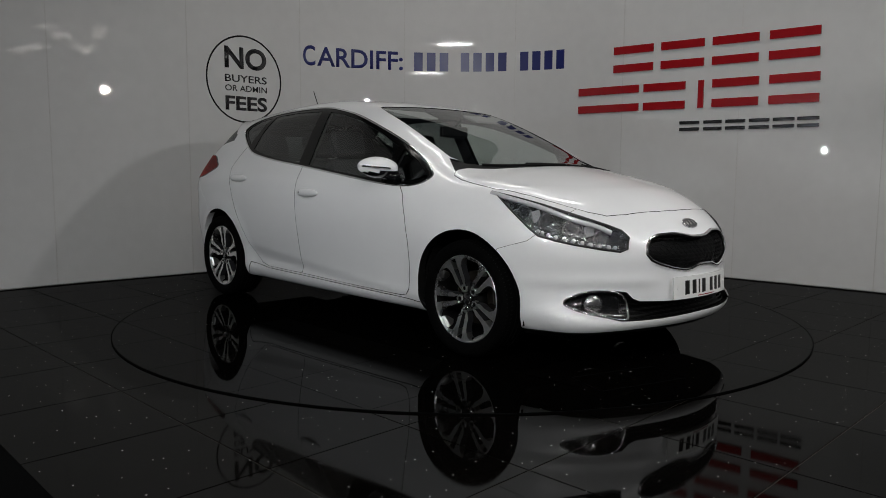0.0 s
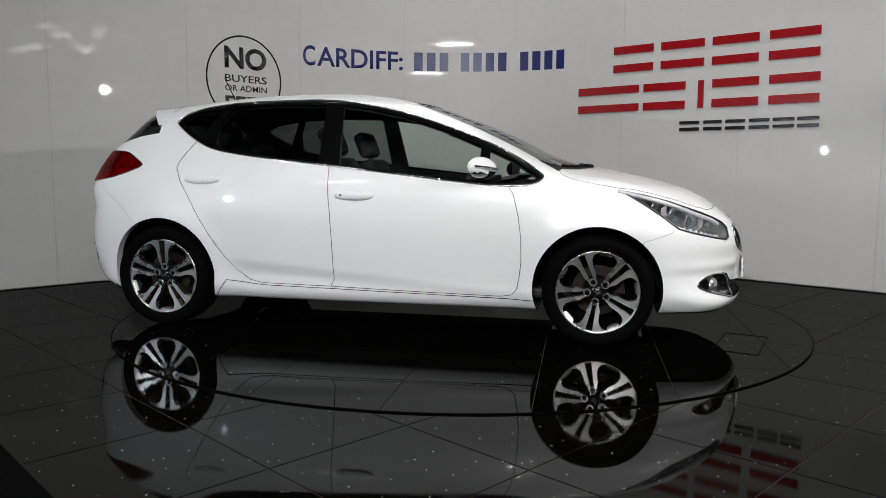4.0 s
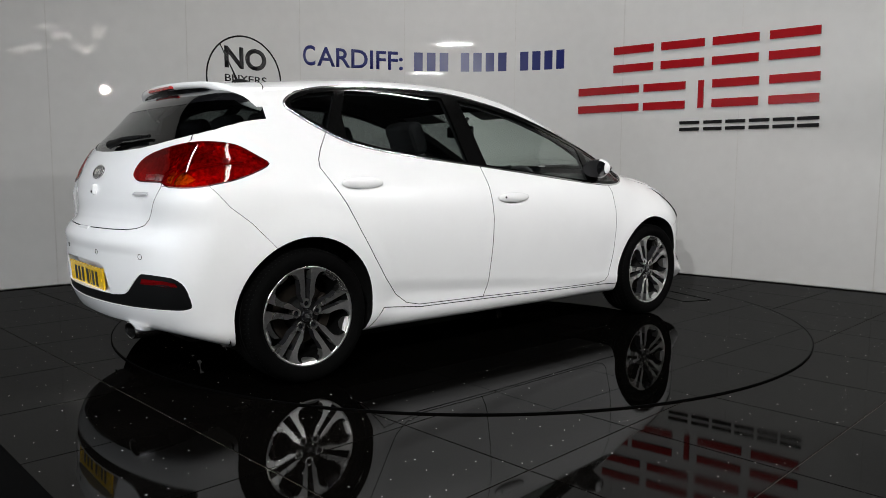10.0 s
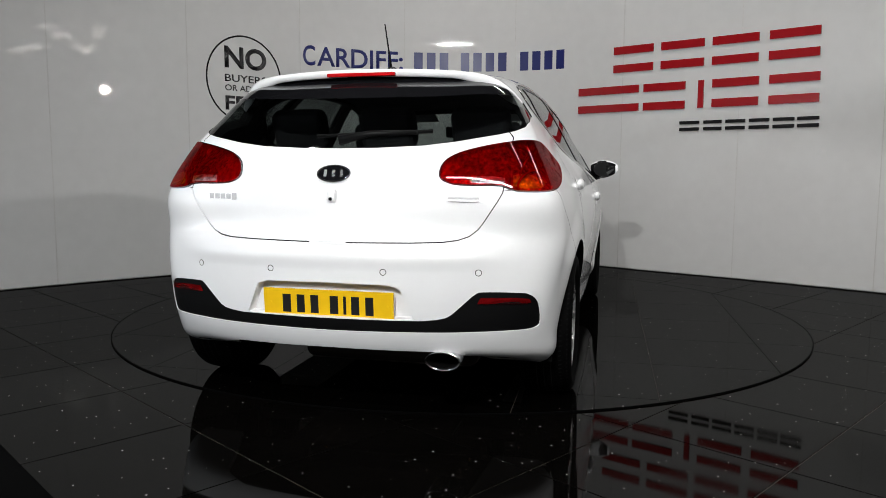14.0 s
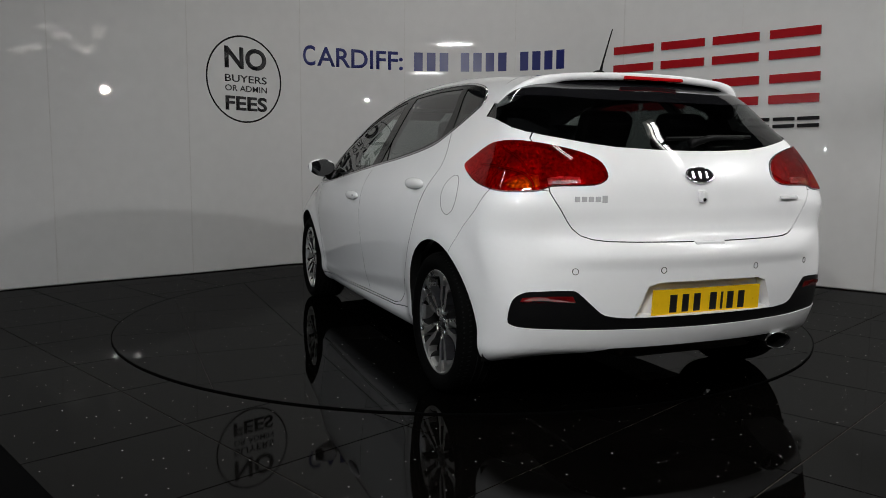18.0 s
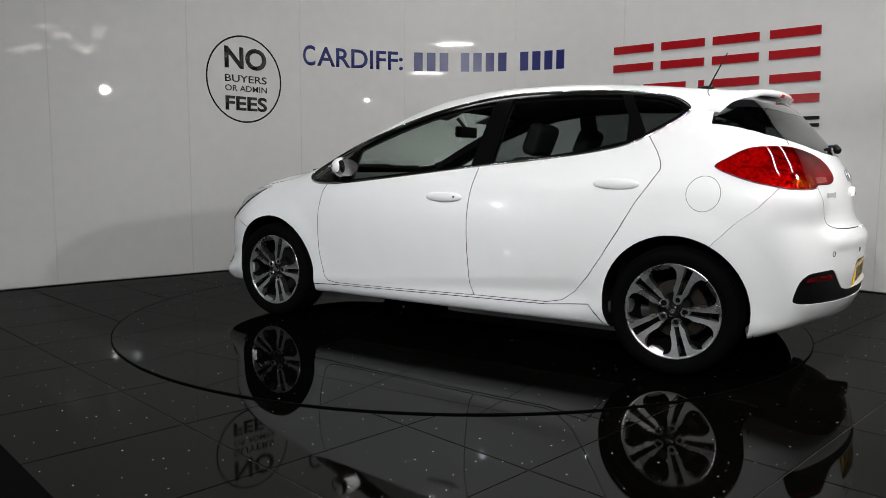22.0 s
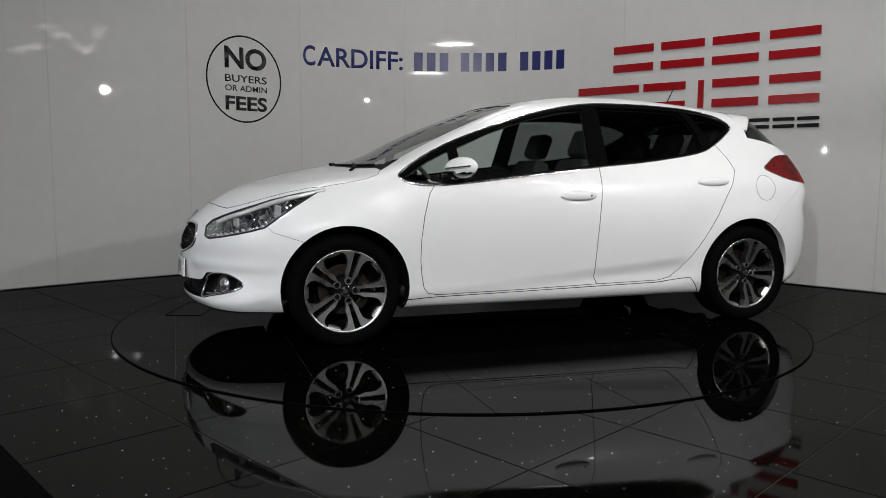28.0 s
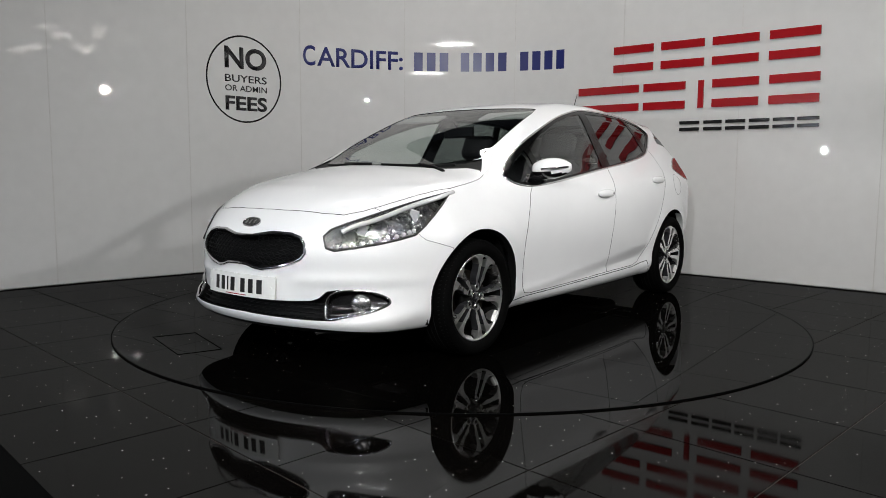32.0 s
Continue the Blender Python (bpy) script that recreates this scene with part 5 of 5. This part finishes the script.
# ---------- wheels: built once at the front left, then copied ----------
def build_wheel():
    bm = bmesh.new()
    lathe(bm, [(0.150, -0.10), (0.205, -0.10), (0.212, -0.06), (0.208, 0.0), (0.216, 0.055), (0.226, 0.078), (0.2315, 0.082), (0.2315, 0.092), (0.2255, 0.094), (0.219, 0.086), (0.207, 0.060), (0.200, 0.0), (0.198, -0.08), (0.150, -0.085)], 60)
    bmesh.ops.recalc_face_normals(bm, faces=bm.faces)
    for f in bm.faces:
        c = f.calc_center_median()
        f.material_index = 1 if math.hypot(c.x, c.z) > 0.219 and c.y > 0.07 else 0
    wheel = part("wheel", bm, [BARREL, ALLOY], car, "dark alloy wheel with machined twin spokes", smooth=True)
    bm = bmesh.new()
    lathe(bm, [(0.226, 0.085), (0.234, 0.096), (0.260, 0.112), (0.284, 0.110), (0.299, 0.100), (0.306, 0.088), (0.3095, 0.06), (0.3105, 0.0), (0.3095, -0.06), (0.306, -0.09), (0.29, -0.112), (0.24, -0.105), (0.22, -0.09)], 72)
    bmesh.ops.recalc_face_normals(bm, faces=bm.faces)
    part("tyre", bm, RUBBER, wheel, "black tyre", smooth=True)
    bm = bmesh.new()
    for k in range(90):
        t = 2 * math.pi * k / 90
        for y0, y1 in ((0.062, 0.099), (-0.099, -0.062)):
            p = [(0.3103, t, y0), (0.3103, t + 0.02, y0), (0.302, t + 0.045, y1), (0.302, t + 0.025, y1)]
            bm.faces.new([bm.verts.new((r * math.cos(a), y, r * math.sin(a))) for r, a, y in p])
    for y in (-0.03, 0.0, 0.03):
        pipe(bm, [(0.3095 * math.cos(a), y, 0.3095 * math.sin(a)) for a in (2 * math.pi * k / 60 for k in range(60))], 0.003, 4, closed=True)
    tagged(part("tread", bm, UNDERSIDE, wheel), kind="stuff")
    # one prong of a twin spoke: radial, across; it flares into the rim
    prong = [(0.063, 0.0135), (0.085, 0.0105), (0.12, 0.0125), (0.165, 0.0155), (0.208, 0.0185), (0.2165, 0.0195), (0.2145, 0.046), (0.2075, 0.071), (0.1990, 0.090),
             (0.1915, 0.0865), (0.1935, 0.076), (0.1905, 0.064), (0.182, 0.053), (0.168, 0.0445), (0.148, 0.0385), (0.125, 0.0355), (0.106, 0.0360), (0.092, 0.0325), (0.076, 0.0245), (0.060, 0.0215)]
    for arm in range(5):
        a = radians(90 + 72 * arm)
        for flip in (1, -1):
            bm = bmesh.new()
            ca, sa = math.cos(a), math.sin(a)

            def at(u, v, d, flip=flip, ca=ca, sa=sa):
                w = v * flip
                r = min(math.hypot(u, v), 0.217)
                u, w, r = u * 1.03, w * 1.03, r * 1.03
                return Vector((u * ca - w * sa, 0.0905 - 0.020 * max(0.0, 1 - r / 0.2235) ** 1.1 - d, u * sa + w * ca))
            prism(bm, prong, at, 0.042)
            for f in bm.faces:
                c = f.calc_center_median()
                f.material_index = 0 if f.normal.y > 0.7 or math.hypot(c.x, c.z) > 0.180 else 1
            part("spoke", bm, [ALLOY, ALLOY_DARK], wheel)
        # bright seat round the nut
        seat_at = (0.057 * ca, 0.0, 0.057 * sa)
        bm = lathe(bmesh.new(), [(0.0225, 0.030), (0.0225, 0.071), (0.0205, 0.0735), (0.0145, 0.0735), (0.0135, 0.070), (0.0135, 0.040)], 24, "y", seat_at)
        bmesh.ops.recalc_face_normals(bm, faces=bm.faces)
        part("nut_seat", bm, ALLOY, wheel, smooth=False)
        # tab of the rim between two spokes
        t = a + radians(36)
        ct, st = math.cos(t), math.sin(t)
        bm = bmesh.new()
        prism(bm, [(0.2115, -0.052), (0.217, -0.050), (0.2185, 0.0), (0.217, 0.050), (0.2115, 0.052), (0.207, 0.036), (0.198, 0.031), (0.197, 0.0), (0.198, -0.031), (0.207, -0.036)],
              lambda u, v, d, ct=ct, st=st: Vector((1.03 * (u * ct - v * st), 0.0890 - 1.15 * max(0.0, 0.212 - u) - d, 1.03 * (u * st + v * ct))), 0.05)
        part("rim_tab", bm, ALLOY, wheel)
        bm = rod(bmesh.new(), (0.057 * ca, 0.045, 0.057 * sa), (0.057 * ca, 0.068, 0.057 * sa), 0.0105, 6)
        part("wheel_nut", bm, GLOSS_BLACK, wheel)
    bm = bmesh.new()
    lathe(bm, [(0.085, -0.02), (0.085, 0.030), (0.076, 0.042), (0.045, 0.056), (0.034, 0.062), (0.002, 0.064)], 32)
    part("hub", bm, BARREL, wheel, smooth=True)
    bm = lathe(bmesh.new(), [(0.030, 0.045), (0.030, 0.072), (0.027, 0.0755), (0.002, 0.0765)], 28)
    part("hub_cap", bm, GLOSS_BLACK, wheel, smooth=True)
    part("hub_rim", pipe(bmesh.new(), [(0.0285 * math.cos(t), 0.074, 0.0285 * math.sin(t)) for t in (2 * math.pi * k / 24 for k in range(24))], 0.0018, 5, closed=True), CHROME, wheel, smooth=True)
    for z in (-0.008, 0.0, 0.008):
        part("hub_bar", box(bmesh.new(), 0, 0.0767, z, 0.026, 0.002, 0.004), SATIN, wheel)
    bm = bmesh.new()
    lathe(bm, [(0.07, 0.0), (0.142, 0.0), (0.142, -0.022), (0.07, -0.022)], 48, closed=True)
    bmesh.ops.recalc_face_normals(bm, faces=bm.faces)
    part("brake_disc", bm, STEEL, wheel, "rusty steel brake disc", smooth=False)
    bm = bmesh.new()
    for k in range(9):
        t = radians(150 + 7 * k)
        box(bm, 0.125 * math.cos(t), -0.005, 0.125 * math.sin(t), 0.05, 0.06, 0.03, 0.006, Matrix.Rotation(-t, 4, "Y"))
    part("brake_caliper", bm, STEEL, wheel)
    part("valve", rod(bmesh.new(), (0.185, 0.06, 0.03), (0.18, 0.085, 0.03), 0.004, 8), BLACK_PLASTIC, wheel)
    return wheel


wheel_fl = build_wheel()
WY = 0.772
SPIN = {(1, 1): -18, (1, -1): 25, (-1, 1): -20, (-1, -1): 1}
for sx in (1, -1):
    for s in (1, -1):
        m = Matrix.Translation((1.337 if sx > 0 else -1.327, WY * s, 0.3085 if sx > 0 else 0.310)) @ (Matrix.Rotation(math.pi, 4, "Z") if s < 0 else Matrix.Identity(4)) @ Matrix.Rotation(radians(SPIN[(sx, s)]), 4, "Y")
        if sx == 1 and s == 1:
            wheel_fl.matrix_basis = m
        else:
            copy_thing(wheel_fl, m)
        # arch liner
        bm = bmesh.new()
        cx_, cz_, r = (1.337 if sx > 0 else -1.325), 0.320, 0.372
        arc = [radians(-17 + 214 * k / 28) for k in range(29)]
        rows = [[bm.verts.new((cx_ + rr * math.cos(t), y * s, cz_ + rr * math.sin(t))) for t in arc] for rr, y in ((r, 0.815), (r, 0.70), (r, 0.52), (0.10, 0.50))]
        for a, b in zip(rows, rows[1:]):
            for k in range(28):
                bm.faces.new((a[k], a[k + 1], b[k + 1], b[k]))
        part("arch_liner", bm, UNDERSIDE, car, smooth=True)

# ---------- cabin ----------
def seat(x, y, z, back=22, w=0.50):
    bm = bmesh.new()
    box(bm, x + 0.02, y, z + 0.02, 0.50, w, 0.16, 0.06, Matrix.Rotation(radians(-8), 4, "Y"), 4)
    st = part("seat", bm, CLOTH, car, "dark cloth seat")
    bm = bmesh.new()
    up = Matrix.Rotation(radians(-back), 4, "Y")
    m = Matrix.Translation((x - 0.22, y, z + 0.03)) @ up
    b2 = box(bmesh.new(), 0, 0, 0.30, 0.13, w, 0.60, 0.06, None, 4)
    for v in b2.verts:
        if v.co.z > 0.35:
            v.co.y *= 1 - 0.25 * (v.co.z - 0.35) / 0.25
    bmesh.ops.transform(b2, matrix=m, verts=b2.verts)
    part("seat_back", b2, CLOTH, st)
    b3 = box(bmesh.new(), 0.01, 0, 0.715, 0.10, 0.27, 0.19, 0.05, None, 4)
    bmesh.ops.transform(b3, matrix=m, verts=b3.verts)
    part("headrest", b3, CLOTH, st)
    for dy in (-0.05, 0.05):
        b4 = rod(bmesh.new(), (0, dy, 0.58), (0, dy, 0.68), 0.006, 8)
        bmesh.ops.transform(b4, matrix=m, verts=b4.verts)
        part("headrest_post", b4, CHROME, st)


seat(0.10, 0.36, 0.46)
seat(0.10, -0.36, 0.46)
for y in (0.44, 0.0, -0.44):
    seat(-0.78, y, 0.48, 24, 0.43)
bm = box(bmesh.new(), 0.05, 0, 0.27, 2.5, 1.45, 0.06, 0.02)
box(bm, 0.35, 0, 0.42, 0.9, 0.22, 0.26, 0.04)
box(bm, -1.42, 0, 0.60, 0.62, 1.05, 0.06, 0.02)
part("cabin_floor", bm, TRIM_GREY, car)
bm = bmesh.new()
prof = [(0.62, 0.62), (0.60, 0.80), (0.66, 0.885), (0.80, 0.925), (1.00, 0.955), (1.22, 0.945), (1.25, 0.80), (1.0, 0.55)]
rows = []
for y in np.linspace(-0.74, 0.74, 21):
    hump = 0.025 * math.exp(-((y + 0.36) / 0.17) ** 2) + 0.012 * math.exp(-(y / 0.2) ** 2)
    pull = 0.06 * (y / 0.74) ** 2
    rows.append([bm.verts.new((x - (pull if x > 0.9 else 0), y, z + (hump if 0.6 < x < 0.9 and z > 0.75 else 0))) for x, z in spline(prof, 3, closed=True)])
for a, b in zip(rows, rows[1:]):
    n = len(a)
    for k in range(n):
        bm.faces.new((a[k], a[(k + 1) % n], b[(k + 1) % n], b[k]))
bmesh.ops.recalc_face_normals(bm, faces=bm.faces)
part("dashboard", bm, TRIM_GREY, car, "dark dashboard", smooth=True)
q = Matrix.Translation((0.50, -0.36, 0.83)) @ Matrix.Rotation(radians(-64), 4, "Y")
wheel_ring = part("steering_wheel", pipe(bmesh.new(), [q @ Vector((0.185 * math.cos(t), 0.185 * math.sin(t), 0)) for t in (2 * math.pi * k / 36 for k in range(36))], 0.016, 8, closed=True), TRIM_GREY, car, "black steering wheel", smooth=True)
bm = bmesh.new()
for t in (0, math.pi, math.pi / 2 * 3):
    pipe(bm, [q @ Vector((0, 0, -0.02)), q @ Vector((0.17 * math.sin(t), 0.17 * math.cos(t), 0))], 0.02, 6, squash=0.5)
pipe(bm, [q @ Vector((0, 0, -0.05)), q @ Vector((0, 0, 0.015))], 0.065, 14)
part("wheel_boss", bm, TRIM_GREY, wheel_ring)
part("steering_column", rod(bmesh.new(), q @ Vector((0, 0, -0.03)), q @ Vector((0, 0, -0.22)), 0.04, 12), TRIM_GREY, wheel_ring)
p = skin_top([0.42], [0.0])[0]
bm = box(bmesh.new(), p[0] - 0.06, 0, p[2] - 0.11, 0.03, 0.25, 0.075, 0.015)
mir = part("rear_view_mirror", bm, BLACK_PLASTIC, car)
part("mirror_stem", rod(bmesh.new(), (p[0] - 0.05, 0, p[2] - 0.08), (p[0] + 0.01, 0, p[2] - 0.015), 0.012, 8), BLACK_PLASTIC, mir)
for s in (1, -1):
    bm = box(bmesh.new(), 0.33, 0.36 * s, 1.335, 0.14, 0.36, 0.015, 0.006, Matrix.Rotation(radians(20), 4, "Y"))
    part("sun_visor", bm, ROOF_LINING, car)
# ---------- signs on the wall ----------
def lettering(text, s0, s1, z0, z1, material, parent, name="lettering", bold=0.0, depth=0.0015):
    """Words of the built-in font, fitted into a stretch of the wall and bent to it."""
    cu = bpy.data.curves.new(name, "FONT")
    cu.body, cu.size, cu.offset, cu.resolution_u = text, 1.0, bold, 4
    tmp = bpy.data.objects.new(name, cu)
    scene.collection.objects.link(tmp)
    me = bpy.data.meshes.new_from_object(tmp.evaluated_get(bpy.context.evaluated_depsgraph_get()))
    bpy.data.objects.remove(tmp)
    bpy.data.curves.remove(cu)
    bm = bmesh.new()
    bm.from_mesh(me)
    bpy.data.meshes.remove(me)
    xs, ys = [v.co.x for v in bm.verts], [v.co.y for v in bm.verts]
    lo, hi, b, t = min(xs), max(xs), min(ys), max(ys)
    bmesh.ops.solidify(bm, geom=bm.faces, thickness=0.01)
    for v in bm.verts:
        u = s0 + (v.co.x - lo) / (hi - lo) * (s1 - s0)
        w = z0 + (v.co.y - b) / (t - b) * (z1 - z0)
        v.co = wall_at(u, w, 0.0012 if abs(v.co.z) < 0.005 else 0.0012 + depth)
    bmesh.ops.recalc_face_normals(bm, faces=bm.faces)
    return part(name, bm, material, parent)


def bar(s0, s1, z0, z1, material, parent, name="bar", depth=0.0015, slant=0.0):
    bm = bmesh.new()
    n = 6
    cols = []
    for k in range(n + 1):
        s = s0 + (s1 - s0) * k / n
        cols.append([bm.verts.new(wall_at(s + sl, z, o)) for z, o, sl in ((z0, 0.001, 0), (z0, 0.001 + depth, 0), (z1, 0.001 + depth, slant), (z1, 0.001, slant))])
    for a, b in zip(cols, cols[1:]):
        for k in range(4):
            bm.faces.new((a[k], b[k], b[(k + 1) % 4], a[(k + 1) % 4]))
    bm.faces.new(cols[0])
    bm.faces.new(cols[-1])
    bmesh.ops.recalc_face_normals(bm, faces=bm.faces)
    return part(name, bm, material, parent)


fees = empty("fees_sign", "round black vinyl sign lettered NO BUYERS OR ADMIN FEES", "sign")
cs, cz, rs, rz = 6.301, 1.850, 0.404, 0.418
bm = bmesh.new()
inner = [bm.verts.new(wall_at(cs + (rs - 0.016) * math.cos(t), cz + (rz - 0.016) * math.sin(t), 0.003)) for t in (2 * math.pi * k / 72 for k in range(72))]
outer = [bm.verts.new(wall_at(cs + rs * math.cos(t), cz + rz * math.sin(t), 0.003)) for t in (2 * math.pi * k / 72 for k in range(72))]
for k in range(72):
    bm.faces.new((inner[k], outer[k], outer[(k + 1) % 72], inner[(k + 1) % 72]))
bmesh.ops.solidify(bm, geom=bm.faces, thickness=0.0015)
part("sign_ring", bm, BLACK_SIGN, fees)
for text, z0, z1, bold in (("NO", 1.945, 2.155, 0.03), ("BUYERS", 1.819, 1.889, 0.012), ("OR ADMIN", 1.732, 1.790, 0.008), ("FEES", 1.548, 1.687, 0.03)):
    lettering(text, 6.092, 6.543, z0, z1, BLACK_SIGN, fees, bold=bold)

city = empty("city_sign", "navy blue vinyl lettering CARDIFF and a row of bars", "sign")
lettering("C", 6.951, 7.085, 2.050, 2.256, BLUE_INK, city, bold=0.015)
lettering("ARDIFF:", 7.103, 8.04, 2.052, 2.250, BLUE_INK, city, bold=0.015)
for a, b, n in ((8.139, 8.557, 3), (8.649, 9.190, 4), (9.295, 9.823, 4)):
    w = (b - a) / n
    for k in range(n):
        bar(a + w * (k + 0.16), a + w * (k + 0.84), 2.050, 2.248, BLUE_INK, city)

maker = empty("red_wall_sign", "large raised red and black bars of the showroom sign", "sign")
for row, z0, z1 in (((10.376, 10.870, 11.360, 11.863), 1.955, 2.207), ((9.983, 10.703, 11.241, 11.372, 11.876), 1.571, 1.825)):
    for s0 in row:
        w = {9.983: 0.67, 11.241: 0.052}.get(s0, 0.415)
        if w < 0.1:
            bar(s0, s0 + w, z0, z1, RED_SIGN, maker, "sign_bar", 0.018)
            continue
        for a, b in ((z0, z0 + 0.075), (z1 - 0.075, z1)):
            bar(s0, s0 + w, a, b, RED_SIGN, maker, "sign_bar", 0.018)
for a, b in ((11.075, 11.263), (11.303, 11.471), (11.506, 11.682), (11.716, 11.891), (11.922, 12.100), (12.124, 12.300)):
    for z0, z1 in ((1.362, 1.392), (1.424, 1.453)):
        bar(a, b, z0, z1, BLACK_SIGN, maker, "sign_bar", 0.015)


def motions():
    ts = np.arange(0, 32.01, 0.5)
    turn = smooth_line(*TURN)(ts)
    walk(platform, [(float(t), pose(0, 0, 0, 0, 0, float(a))) for t, a in zip(ts, turn)])
    rows = []
    for t, a in zip(ts, turn):
        c, s = math.cos(radians(a)), math.sin(radians(a))
        rows.append((float(t), pose(-(c * PIVOT[0] - s * PIVOT[1]), -(s * PIVOT[0] + c * PIVOT[1]), 0.0005, 0, 0, float(a))))
    walk(car, rows)


motions()
